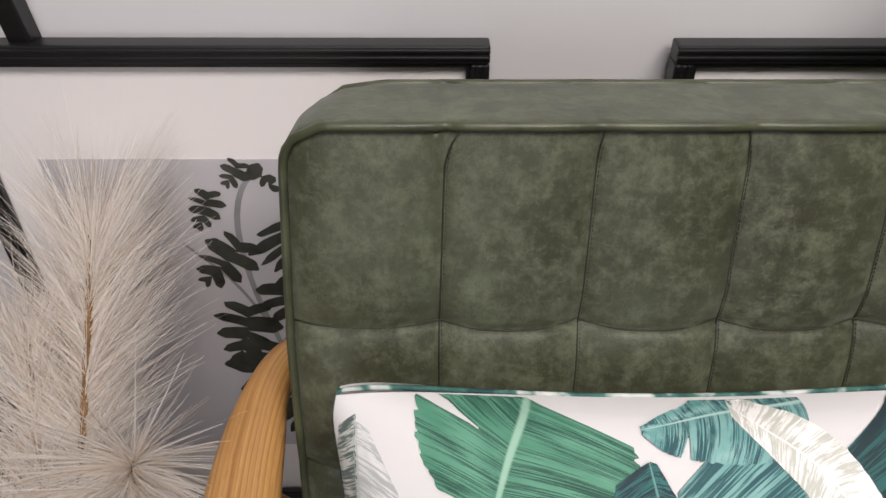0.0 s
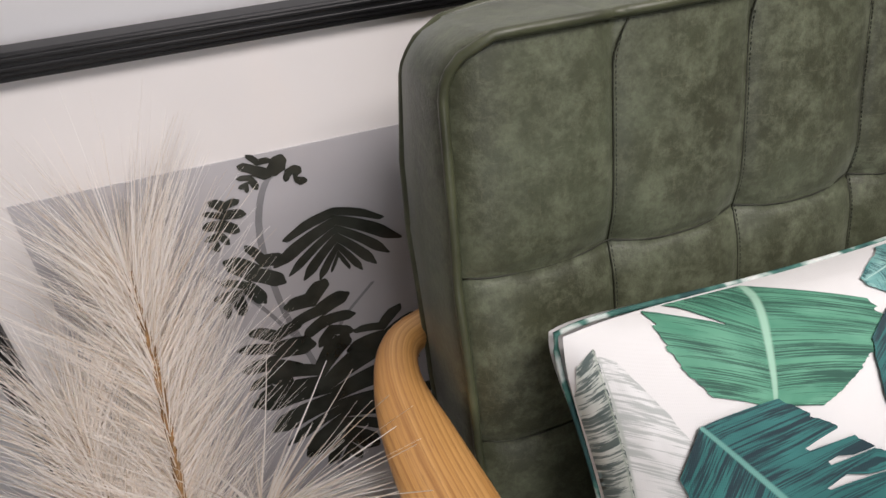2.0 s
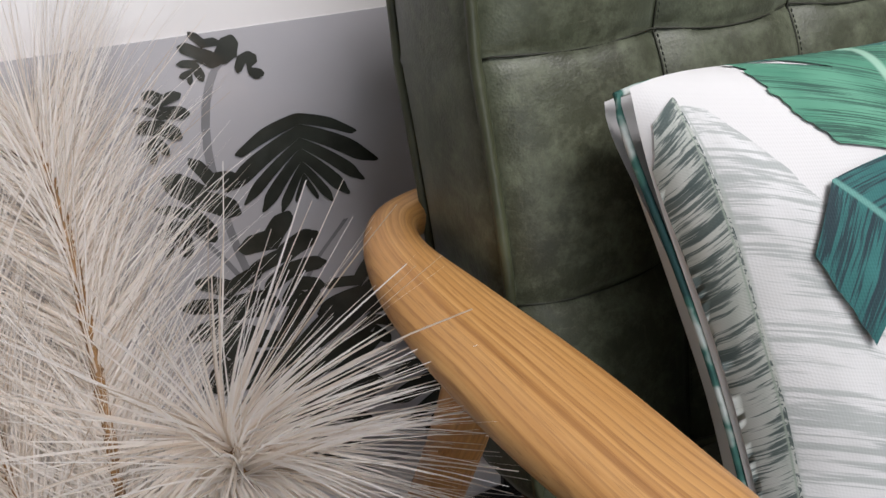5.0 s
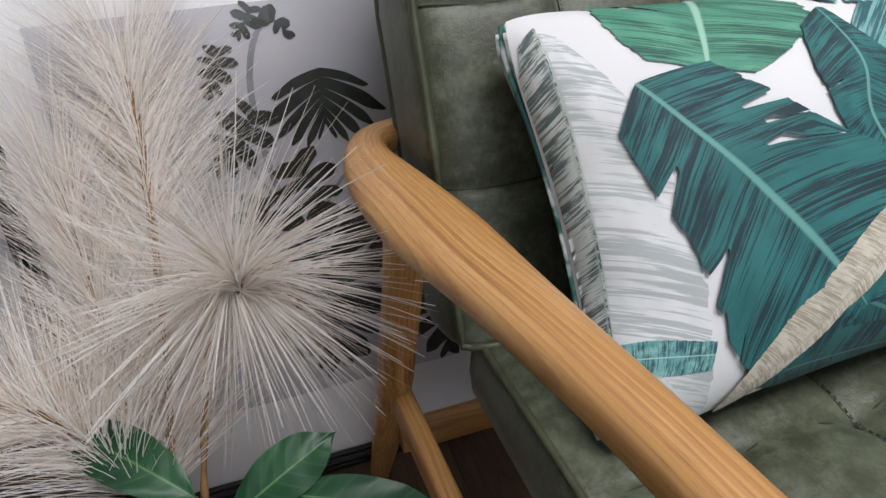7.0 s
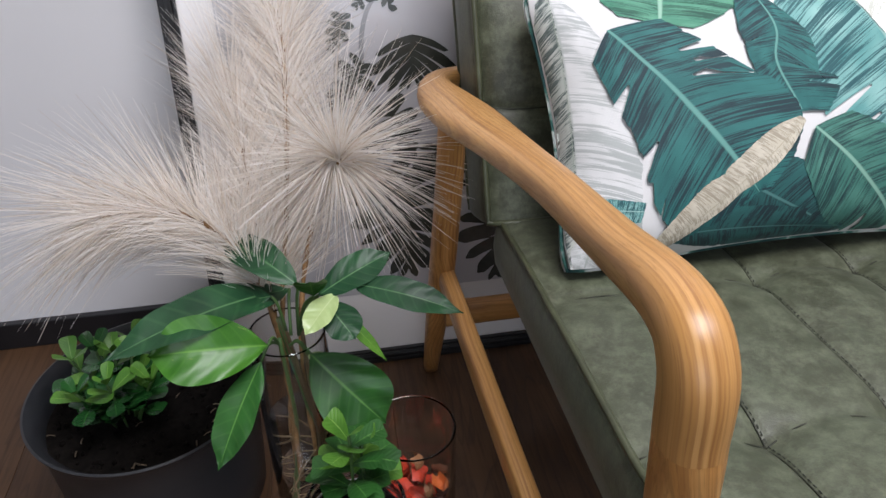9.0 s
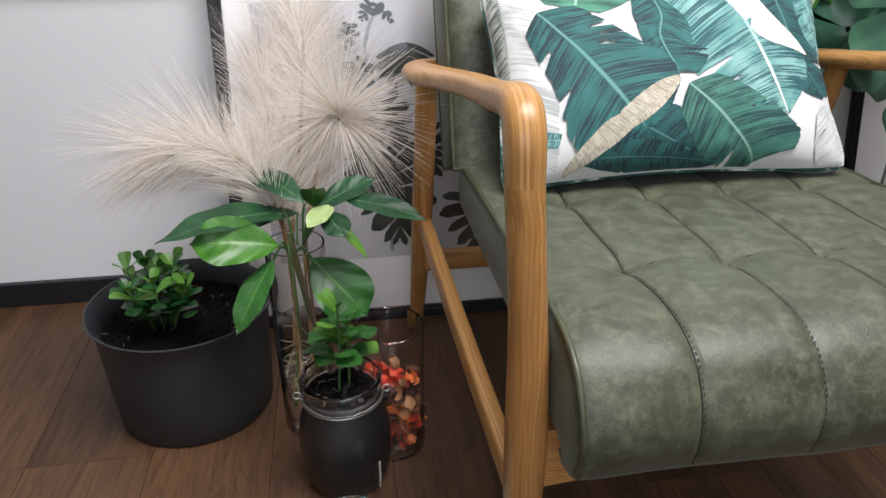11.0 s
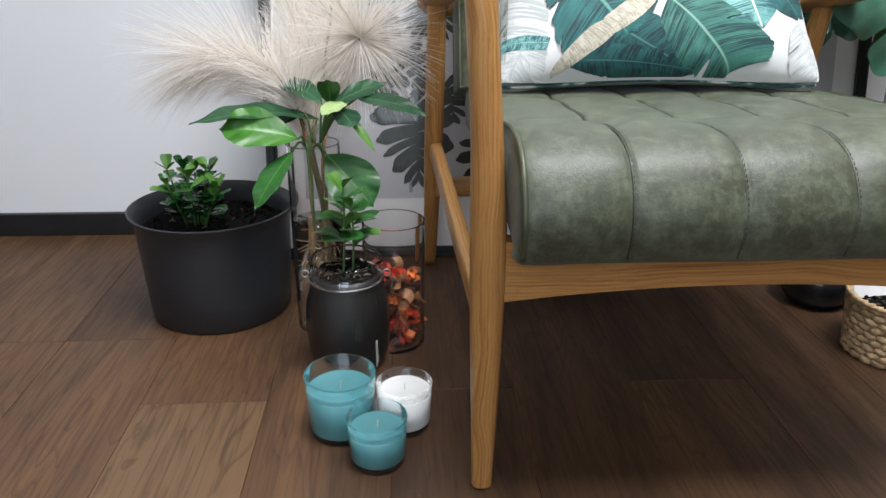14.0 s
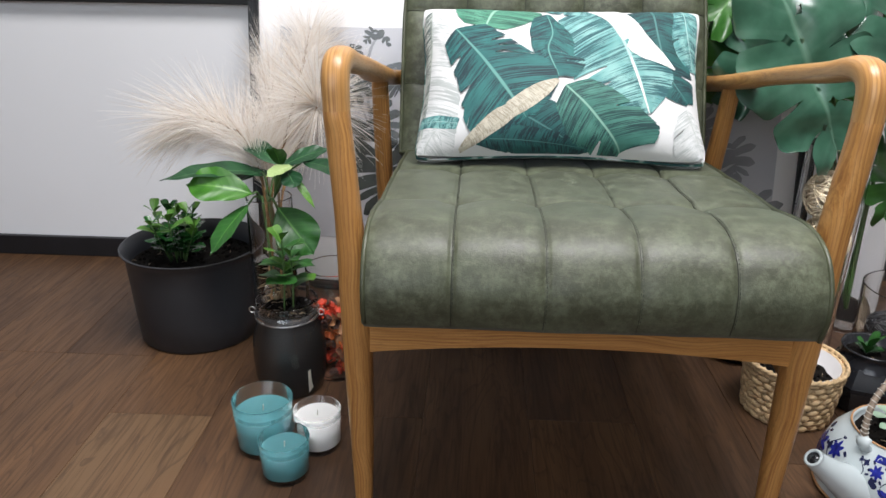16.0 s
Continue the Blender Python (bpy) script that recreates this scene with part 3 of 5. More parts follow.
INK_GREY = plain("pale_grey_ink", (0.27, 0.27, 0.28), 0.25, vary=0.15, scale=18, relief=0.0, coat=0.6)


def ink_place(m, y):
    return lambda a, b, t, s: m @ Vector((a, y, b))


def ink_leaf(ob, m, x, z, tx, tz, w, seed, ink=INK, sag=0.05, count=5, gap=0.46, fan=(-45, 105)):
    part("printed_leaf", lobed_leaf(ink_place(m, 0.0119 - 0.0002 * (seed % 5)), bow(x, z, tx, tz, sag), heart(w), lambda t: fan[0] + fan[1] * t, marks(count, seed), marks(count, seed + 50), 0.05, gap, (), 6, 12), ink, sheets[ob], smooth=False)


def ink_stem(ob, m, pts, w, ink=INK_GREY):
    part("printed_stem", grid(lambda u, v: (lambda p, q: m @ Vector((p[0] + (v - 0.5) * w, 0.0122, p[1])))(smooth_path(pts, 21)[round(u * 20)], 0), 20, 1), ink, sheets[ob], smooth=False)


for ob, m in ((print_l, pm_l), (print_r, pm_r)):
    ink_stem(ob, m, [(0.30, 0.14), (0.30, 0.30), (0.275, 0.42), (0.268, 0.52), (0.285, 0.580), (0.315, 0.590)], 0.007)
    ink_stem(ob, m, [(0.30, 0.30), (0.33, 0.38), (0.375, 0.43)], 0.005)
    ink_stem(ob, m, [(0.29, 0.36), (0.25, 0.44), (0.20, 0.50)], 0.005)
    tone = INK if ob is print_l else INK_GREY
    ink_leaf(ob, m, 0.283, 0.606, 0.264, 0.578, 0.022, 1, tone, count=4)
    ink_leaf(ob, m, 0.292, 0.600, 0.322, 0.570, 0.016, 2, tone, count=3)
    ink_leaf(ob, m, 0.344, 0.536, 0.342, 0.474, 0.088, 3, tone, 0.0, 6, 0.26, (6, 62))
    ink_leaf(ob, m, 0.244, 0.570, 0.222, 0.520, 0.026, 4, tone)
    ink_leaf(ob, m, 0.268, 0.500, 0.215, 0.440, 0.045, 5, tone)
    ink_leaf(ob, m, 0.300, 0.438, 0.325, 0.350, 0.048, 6, tone)
    ink_leaf(ob, m, 0.262, 0.400, 0.235, 0.310, 0.055, 8, tone)
    ink_leaf(ob, m, 0.375, 0.370, 0.390, 0.290, 0.062, 7, tone)
    ink_leaf(ob, m, 0.295, 0.335, 0.316, 0.165, 0.112, 9, tone, 0.05, 7, 0.25, (-50, 120))
    ink_leaf(ob, m, 0.440, 0.250, 0.462, 0.135, 0.070, 10, tone)


# ---- the cushion with banana leaves ----
def weave_relief(n, extra=None):
    v = n.coords()
    a = n.node("TexWave", {"Vector": v, "Scale": 260.0}, bands_direction="X").outputs["Fac"]
    b = n.node("TexWave", {"Vector": v, "Scale": 260.0}, bands_direction="Z").outputs["Fac"]
    n.bump(n.math("ADD", a, b), 0.10, 0.0004)


def cloth_mat(name, colour, vary=0.03):
    n = Nodes(name, 0.75)
    n.put("Base Color", n.ramp(n.noise(n.coords(), 16, 4), (0.3, tuple(c * (1 - vary) for c in colour)), (0.7, colour)))
    n.put("Sheen Weight", 0.05)
    weave_relief(n)
    return n.mat


def printed_leaf_mat(name, dark, mid, light, rib, lines=46.0, fade=None):
    """Printed banana leaf: fine brushed lines that follow the side veins, and a pale midrib."""
    n = Nodes(name, 0.72)
    uv = n.node("SeparateXYZ", {0: n.node("TexCoord").outputs["UV"]})
    t, s = uv.outputs[0], n.math("SUBTRACT", uv.outputs[1], 0.5)
    e = n.math("ABSOLUTE", s)
    low = n.node("CombineXYZ", {0: n.math("MULTIPLY", t, lines), 1: n.math("MULTIPLY", s, 0.9), 2: 0.0}).outputs[0]
    strokes = n.noise(low, 1.0, 5, 0.72, 0.25)
    hair = n.noise(n.node("CombineXYZ", {0: n.math("MULTIPLY", t, lines * 3.2), 1: n.math("MULTIPLY", s, 1.6), 2: 7.0}).outputs[0], 1.0, 3, 0.6, 0.15)
    band = n.noise(n.node("CombineXYZ", {0: n.math("MULTIPLY", t, 9.0), 1: n.math("MULTIPLY", s, 2.2), 2: 1.7}).outputs[0], 1.0, 2)
    broad = n.noise(n.node("CombineXYZ", {0: n.math("MULTIPLY", t, 5.0), 1: n.math("MULTIPLY", s, 3.5), 2: 3.1}).outputs[0], 1.0, 2)
    c = n.ramp(broad, (0.30, mid), (0.72, light))
    c = n.mix(n.ramp(n.math("ADD", strokes, n.math("MULTIPLY", band, 0.35)), (0.60, 0.95), (0.66, 0.0)), c, dark)
    c = n.mix(n.ramp(n.math("ADD", hair, n.math("MULTIPLY", band, 0.45)), (0.64, 0.9), (0.69, 0.0)), c, dark)
    c = n.mix(n.ramp(e, (0.010, 0.9), (0.022, 0.0)), c, rib)
    n.put("Base Color", c)
    n.put("Sheen Weight", 0.05)
    weave_relief(n)
    return n.mat


CLOTH = cloth_mat("white_cotton", (0.68, 0.68, 0.675))
TEAL = printed_leaf_mat("teal_leaf_print", (0.005, 0.026, 0.036), (0.009, 0.098, 0.097), (0.024, 0.160, 0.152), (0.12, 0.32, 0.28))
DEEP = printed_leaf_mat("deep_teal_leaf_print", (0.005, 0.024, 0.032), (0.010, 0.074, 0.074), (0.018, 0.118, 0.114), (0.07, 0.20, 0.19))
GREEN = printed_leaf_mat("green_leaf_print", (0.012, 0.075, 0.052), (0.045, 0.215, 0.135), (0.11, 0.33, 0.22), (0.30, 0.52, 0.40))
MIDG = printed_leaf_mat("mid_green_leaf_print", (0.006, 0.040, 0.042), (0.028, 0.140, 0.112), (0.070, 0.225, 0.176), (0.22, 0.42, 0.33))
AQUA = printed_leaf_mat("aqua_leaf_print", (0.012, 0.080, 0.092), (0.075, 0.265, 0.258), (0.27, 0.50, 0.47), (0.40, 0.60, 0.56))
GREY = printed_leaf_mat("grey_leaf_print", (0.40, 0.43, 0.42), (0.56, 0.57, 0.56), (0.72, 0.73, 0.73), (0.40, 0.44, 0.41), 44.0)
SMOKE = printed_leaf_mat("smoke_leaf_print", (0.07, 0.10, 0.095), (0.36, 0.40, 0.36), (0.58, 0.60, 0.56), (0.30, 0.36, 0.30), 48.0)
BEIGE = printed_leaf_mat("beige_leaf_print", (0.33, 0.29, 0.22), (0.50, 0.46, 0.36), (0.62, 0.58, 0.48), (0.40, 0.36, 0.27), 36.0)
PALE = printed_leaf_mat("pale_leaf_print", (0.50, 0.52, 0.46), (0.78, 0.79, 0.76), (0.82, 0.82, 0.80), (0.84, 0.84, 0.82), 50.0)

PB, PT = Vector((0, 0.142, 0.424)), Vector((0, 0.345, 0.657))
P_X0, P_X1 = -0.091, 0.416
pillow_n = Vector((0, -(PT.z - PB.z), PT.y - PB.y)).normalized()


def pillow_at(u, v, up):
    """A point of the cushion's face; up = 1 for the front face and -1 for the back one."""
    a, b = 2 * u - 1, 2 * v - 1
    a, b = a * (1 - 0.035 * b ** 8), b * (1 - 0.055 * a ** 8)    # rounded corners
    u, v = a / 2 + 0.5, b / 2 + 0.5
    nip_x = 0.018 * (1 - b * b) * a           # the sides draw in between the corners
    nip_y = 0.050 * (1 - a * a) * b
    thick = 0.066 * max(0.0, (1 - abs(a) ** 3.2) * (1 - abs(b) ** 2.6)) ** 0.48
    fold = 0.0025 * noise.noise(Vector((a * 3, b * 3, 0.3))) + 0.0030 * math.exp(-((abs(a) - 0.9) / 0.1) ** 2) * math.sin(b * 9 + a * 4)
    x = P_X0 + (P_X1 - P_X0) * u - nip_x - 0.012 * u * (1 - v)
    p = PB.lerp(PT, v) - (PT - PB) * nip_y
    return Vector((x, p.y, p.z)) + pillow_n * (up * (thick + 0.003) + fold * (thick / 0.066)) + Vector((0, 0, 0.004 * (1 - a * a) * (1 - v)))


pillow = thing("throw_cushion", (0.163, 0.2, 0.45), "oblong white cotton cushion printed with green banana leaves", "cushion")
bm = grid(lambda u, v: pillow_at(u, v, 1), 90, 60)
grid(lambda u, v: pillow_at(u, v, -0.8), 60, 40, bm)
cover = part("cushion_cover", bm, CLOTH, pillow)
edge = [(k / 40, 0) for k in range(40)] + [(1, k / 26) for k in range(26)] + [(1 - k / 40, 1) for k in range(40)] + [(0, 1 - k / 26) for k in range(26)]
piping_ink = Nodes("printed_piping", 0.75)
piping_ink.put("Base Color", piping_ink.ramp(piping_ink.noise(piping_ink.coords(), 30, 3), (0.40, (0.010, 0.060, 0.060)), (0.50, (0.045, 0.160, 0.130)), (0.56, (0.50, 0.58, 0.55)), (0.66, (0.72, 0.73, 0.71))))
PIPE_CLOTH = piping_ink.mat
rimline = [pillow_at(u, v, 0.1) for u, v in edge]
part("piping", tube([(*p, 0.0021, 0.0021) for p in rimline], ring=8, closed=True, up=(0.2, 0.9, 0.4)), PIPE_CLOTH, pillow, "dark green printed piping")
pillow_layer = [0]


def banana_leaf(rib, right, left, ink, notches=(), slant=25, n=96, m=9):
    """A leaf printed on the cushion. rib: points of the midrib in cm from the lower left corner; right, left: the blade's
    reach on both sides at even steps along the rib; notches: (place along the rib, side, from which share of the blade, gap)."""
    pillow_layer[0] += 1
    lift, seed = 0.00022 * pillow_layer[0] + 0.0003, pillow_layer[0]
    line = smooth_path(rib, 101)
    an = radians(slant)
    bm = bmesh.new()
    layer = bm.loops.layers.uv.verify()
    edges = [smooth_path([(w,) for w in ws], 101) for ws in (right, left)]

    def vert(t, e):
        side = 1 if e > 0 else -1
        q = abs(e)
        for tn, sd, inner, gap in notches:
            if sd == side and q > inner:
                t += math.copysign(gap * ((q - inner) / (1 - inner)) * math.exp(-abs(t - tn) / 0.07), t - tn)
        t = min(1.0, max(0.0, t))
        k = min(int(t * 100), 99)
        f = t * 100 - k
        p = line[k] * (1 - f) + line[k + 1] * f
        a, b = line[max(k - 3, 0)], line[min(k + 4, 100)]
        d = Vector(b - a).normalized()
        w = edges[0 if side < 0 else 1]
        w = max(0.05, float(w[k][0] * (1 - f) + w[k + 1][0] * f))
        w *= 1 + 0.05 * noise.noise(Vector((t * 26, side * 3.0, seed))) + 0.03 * noise.noise(Vector((t * 70, side * 5.0, seed)))
        off = (Vector((d.y, -d.x)) * (side * math.cos(an)) + d * math.sin(an)) * (w * q) + d * (0.10 * w * (q * q - q))
        u, v = min(0.9995, max(0.0005, (p[0] + off.x) / 50.6)), min(0.9995, max(0.0005, (p[1] + off.y - 1.5) / 32.9))
        return bm.verts.new(pillow_at(u, v, 1) + pillow_n * lift)
    stops = [(i + 0.5 * (i > 0) - 0.5 * (i == n)) / n for i in range(n + 1)]
    grid_v = [[(vert(t, j / m), t, j / m) for j in range(-m, m + 1)] for t in stops]
    for i in range(n):
        for j in range(2 * m):
            e = (j + 0.5 - m) / m
            if any(stops[i] < tn <= stops[i + 1] and sd * e > inner for tn, sd, inner, _ in notches):
                continue
            quad = (grid_v[i][j], grid_v[i + 1][j], grid_v[i + 1][j + 1], grid_v[i][j + 1])
            f = bm.faces.new([v[0] for v in quad])
            for l, v in zip(f.loops, quad):
                l[layer].uv = (v[1], v[2] * 0.5 + 0.5)
    bmesh.ops.delete(bm, geom=[v for v in bm.verts if not v.link_faces], context="VERTS")
    part("printed_leaf", bm, ink, cover)


R, L_ = -1, 1
banana_leaf([(1.9, 32.4), (1.0, 18.0), (0.9, 2.6)], [1.0, 4.2, 5.6, 6.4, 6.8, 6.9, 6.0], [0.4, 0.5, 0.5, 0.5, 0.5, 0.5, 0.4], GREY, [(0.42, R, 0.7, 0.012)])
banana_leaf([(1.7, 33.0), (1.0, 18.0), (0.9, 2.4)], [0.15, 0.15, 0.15, 0.15, 0.15, 0.15, 0.15], [1.6, 2.4, 2.4, 2.4, 2.4, 2.4, 1.6], SMOKE, (), 40)
banana_leaf([(7.3, 6.4), (3.5, 7.3), (0.2, 7.8)], [1.1, 1.2, 1.3, 1.3, 1.2, 1.2, 1.1], [0.9, 1.0, 1.1, 1.2, 1.2, 1.1, 1.0], AQUA, (), 2)
banana_leaf([(3.6, 6.0), (2.2, 3.6), (1.4, 1.6)], [1.5, 3.0, 4.0, 4.6, 4.8, 4.6, 3.0], [0.6, 1.2, 1.6, 1.8, 1.6, 1.4, 0.8], GREY)
banana_leaf([(14.3, 34.4), (12.7, 31.0), (11.2, 26.6)], [7.6, 8.4, 8.6, 8.0, 7.0, 5.6, 3.4], [8.8, 8.5, 8.0, 7.4, 6.6, 5.6, 4.0], GREEN, [(0.46, L_, 0.38, 0.045)], -6)
banana_leaf([(41.0, 34.3), (42.3, 24.3), (44.4, 16.5), (47.6, 11.8)], [6.2, 6.4, 6.2, 5.6, 4.6, 3.1, 1.2], [6.1, 5.8, 5.0, 4.6, 4.0, 2.6, 0.6], DEEP, [(0.62, R, 0.5, 0.03)])
banana_leaf([(47.0, 34.2), (47.9, 26.6), (49.5, 19.5)], [2.8, 2.8, 2.6, 2.2, 1.6, 1.0, 0.5], [2.1, 2.6, 3.2, 3.6, 3.4, 2.4, 0.5], AQUA, [(0.5, L_, 0.5, 0.02)])
banana_leaf([(30.5, 34.4), (35.5, 24.6), (38.4, 16.4), (40.3, 8.5)], [0.8, 2.4, 3.8, 6.2, 6.6, 4.0, 0.3], [8.4, 11.2, 12.4, 11.6, 9.8, 6.4, 0.4], AQUA, [(0.52, L_, 0.45, 0.03), (0.66, L_, 0.6, 0.02)], 14)
banana_leaf([(34.6, 34.3), (28.0, 33.9), (22.2, 33.0)], [3.4, 3.6, 3.6, 3.2, 2.6, 1.8, 0.3], [0.8, 0.8, 0.8, 0.8, 0.7, 0.6, 0.2], AQUA, [(0.7, R, 0.4, 0.03)])
banana_leaf([(37.2, 19.8), (38.8, 14.2), (40.2, 8.4)], [0.15, 0.2, 0.2, 0.2, 0.18, 0.15, 0.1], [0.15, 0.2, 0.2, 0.2, 0.18, 0.15, 0.1], PALE, (), 5, 24, 2)
banana_leaf([(22.4, 31.0), (23.2, 25.2), (22.4, 20.8), (24.4, 14.9)], [0.5, 1.8, 4.0, 5.8, 6.4, 5.8, 3.0], [3.0, 4.6, 4.2, 3.4, 2.6, 2.0, 1.2], TEAL, [(0.62, R, 0.34, 0.035), (0.80, R, 0.40, 0.03), (0.36, L_, 0.55, 0.02)])
banana_leaf([(29.0, 34.3), (34.6, 30.0), (39.2, 23.2), (45.3, 18.2)], [0.8, 2.4, 2.4, 2.3, 1.9, 1.2, 0.2], [0.6, 1.8, 2.4, 2.8, 2.9, 1.6, 0.2], PALE, [(0.56, L_, 0.5, 0.02)])
banana_leaf([(15.5, 9.0), (21.0, 5.6), (28.0, 2.0)], [3.6, 4.6, 5.2, 5.2, 4.6, 3.4, 1.0], [2.6, 4.0, 4.6, 4.2, 3.2, 2.0, 0.6], DEEP, [(0.7, R, 0.5, 0.03)])
banana_leaf([(9.0, 3.4), (17.0, 3.0), (30.0, 1.9)], [0.6, 2.0, 2.4, 2.4, 2.2, 1.6, 0.4], [0.4, 1.2, 1.6, 1.6, 1.4, 1.0, 0.3], DEEP, [(0.8, R, 0.3, 0.02)])
banana_leaf([(5.9, 26.6), (10.2, 19.8), (14.5, 13.2), (19.0, 6.4)], [5.6, 7.0, 8.4, 10.4, 9.9, 6.6, 1.3], [4.0, 5.8, 6.9, 8.6, 9.8, 7.8, 0.6], TEAL, [(0.20, R, 0.52, 0.024), (0.27, R, 0.50, 0.026), (0.34, R, 0.36, 0.050), (0.20, L_, 0.50, 0.026), (0.44, L_, 0.72, 0.030), (0.60, L_, 0.86, 0.03)])
banana_leaf([(25.6, 13.0), (29.1, 9.3), (32.1, 5.6), (35.5, 1.7)], [4.6, 5.8, 6.8, 7.9, 8.3, 8.4, 6.0], [4.6, 6.0, 6.5, 5.8, 4.4, 2.8, 0.5], MIDG, [(0.46, R, 0.55, 0.04), (0.74, L_, 0.5, 0.03)])
banana_leaf([(47.1, 10.4), (48.5, 6.2), (49.7, 2.0)], [0.8, 1.6, 1.4, 1.3, 1.1, 0.8, 0.4], [2.6, 4.2, 5.0, 5.2, 4.6, 3.0, 0.6], GREY, [(0.3, L_, 0.4, 0.02)])
banana_leaf([(24.4, 14.0), (20.1, 10.1), (16.2, 6.9)], [0.3, 0.9, 1.2, 1.3, 1.2, 1.0, 0.6], [0.6, 1.7, 2.2, 2.4, 2.4, 2.4, 1.8], BEIGE, (), 14)
banana_leaf([(16.8, 7.4), (13.3, 4.8), (7.8, 1.8)], [0.8, 0.9, 0.9, 0.8, 0.8, 0.6, 0.2], [2.2, 2.6, 2.6, 2.3, 1.8, 1.1, 0.3], BEIGE, (), 14)


# ---- pots, glasses and candles beside the chair ----
SOIL = plain("dark_potting_soil", (0.0060, 0.0048, 0.0040), 0.95, vary=0.6, scale=120, relief=0.9, grain=160)
# a darker soil colour for the jar's fill
SOIL_JAR = plain("packed_jar_soil", (0.0032, 0.0028, 0.0026), 0.5, vary=0.6, scale=60, relief=0.5, grain=120)
SOIL_BIT = plain("soil_fibre", (0.16, 0.12, 0.08), 0.9, vary=0.5, scale=60)
POT_GREY = plain("charcoal_plastic", (0.024, 0.026, 0.030), 0.42, vary=0.12, scale=9, relief=0.05)
METAL = plain("steel_wire", (0.55, 0.55, 0.55), 0.3, 1.0, vary=0.1)
WAX_TEAL = plain("teal_wax", (0.075, 0.235, 0.255), 0.45, vary=0.06, scale=30, relief=0.06, grain=90)
WAX_WHITE = plain("white_wax", (0.80, 0.80, 0.78), 0.42, vary=0.02, scale=30, relief=0.06, grain=90)
WICK = plain("cotton_wick", (0.62, 0.60, 0.55), 0.9)
LABEL = plain("paper_label", (0.62, 0.60, 0.53), 0.7)
SOIL.node_tree.nodes["Principled BSDF"].inputs["Specular IOR Level"].default_value = 0.12
GLASS_BLUE = glass_mat("faintly_blue_glass", (0.90, 0.97, 0.98))
WATER = glass_mat("water", (0.96, 0.97, 0.93))
WATER.node_tree.nodes["Principled BSDF"].inputs["IOR"].default_value = 1.33


def see_through(ob):
    ob.visible_shadow = False
    return ob


def soil_part(at, r, parent, seed, lumps=90, fibre=14):
    """A heap of soil with crumbs and a few pale fibres."""
    rnd = random.Random(seed)
    bm = grid(lambda u, v: Vector((at[0] + r * v * math.cos(2 * math.pi * u), at[1] + r * v * math.sin(2 * math.pi * u), at[2] + 0.008 * noise.noise(Vector((v * 5 * math.cos(6.283 * u), v * 5 * math.sin(6.283 * u), seed))))), 36, 10)
    bmesh.ops.remove_doubles(bm, verts=bm.verts, dist=1e-5)
    for k in range(lumps):
        a, d, s = rnd.uniform(0, 6.283), r * math.sqrt(rnd.random()) * 0.95, rnd.uniform(0.0012, 0.0045) * min(1, r / 0.06)
        c = bmesh.new()
        bmesh.ops.create_icosphere(c, subdivisions=1, radius=s, matrix=Matrix.Translation((at[0] + d * math.cos(a), at[1] + d * math.sin(a), at[2] + 0.002)))
        for v in c.verts:
            v.co += Vector([rnd.uniform(-0.3, 0.3) * s for _ in range(3)])
        join(bm, c)
    part("soil", bm, SOIL, parent, "dark crumbly potting soil")
    if fibre:
        bm = bmesh.new()
        for k in range(fibre):
            a, d = rnd.uniform(0, 6.283), r * math.sqrt(rnd.random()) * 0.9
            p = Vector((at[0] + d * math.cos(a), at[1] + d * math.sin(a), at[2] + 0.005))
            b = rnd.uniform(0, 6.283)
            wire([p, p + Vector((math.cos(b) * 0.006, math.sin(b) * 0.006, 0.002)), p + Vector((math.cos(b) * 0.011, math.sin(b) * 0.009, 0))], 0.0008, 4, 4, bm)
        tagged(part("soil_fibre", bm, SOIL_BIT, parent), kind="stuff")


# plant leaf, laid out in space along a bowed rib
def leaf_mat(name, dark, light, vein, rough=0.40, patch=None, patch_at=0.6):
    n = Nodes(name, rough)
    uv = n.node("SeparateXYZ", {0: n.node("TexCoord").outputs["UV"]})
    t, e = uv.outputs[0], n.math("ABSOLUTE", n.math("SUBTRACT", uv.outputs[1], 0.5))
    v = n.coords()
    c = n.ramp(n.noise(v, 24, 4), (0.32, dark), (0.7, light))
    veins = n.node("TexWave", {"Vector": n.node("CombineXYZ", {0: t, 1: n.math("MULTIPLY", e, 0.0), 2: 0.0}).outputs[0], "Scale": 2.6, "Distortion": 1.2}, bands_direction="X").outputs["Fac"]
    c = n.mix(n.ramp(veins, (0.86, 0.0), (0.98, 0.10)), c, vein)
    c = n.mix(n.ramp(e, (0.006, 0.75), (0.028, 0.0)), c, vein)
    if patch:
        c = n.mix(n.ramp(n.noise(n.node("Mapping", {"Vector": n.node("TexCoord").outputs["UV"], "Scale": (2.2, 9.0, 1)}).outputs[0], 1.0, 5, 0.65, 0.4), (patch_at, 0.0), (patch_at + 0.05, 1.0)), c, patch)
    n.put("Base Color", c)
    n.put("Subsurface Weight", 0.0)
    n.bump(n.math("ADD", n.math("MULTIPLY", veins, 0.4), n.noise(v, 30, 3)), 0.18, 0.002)
    return n.mat


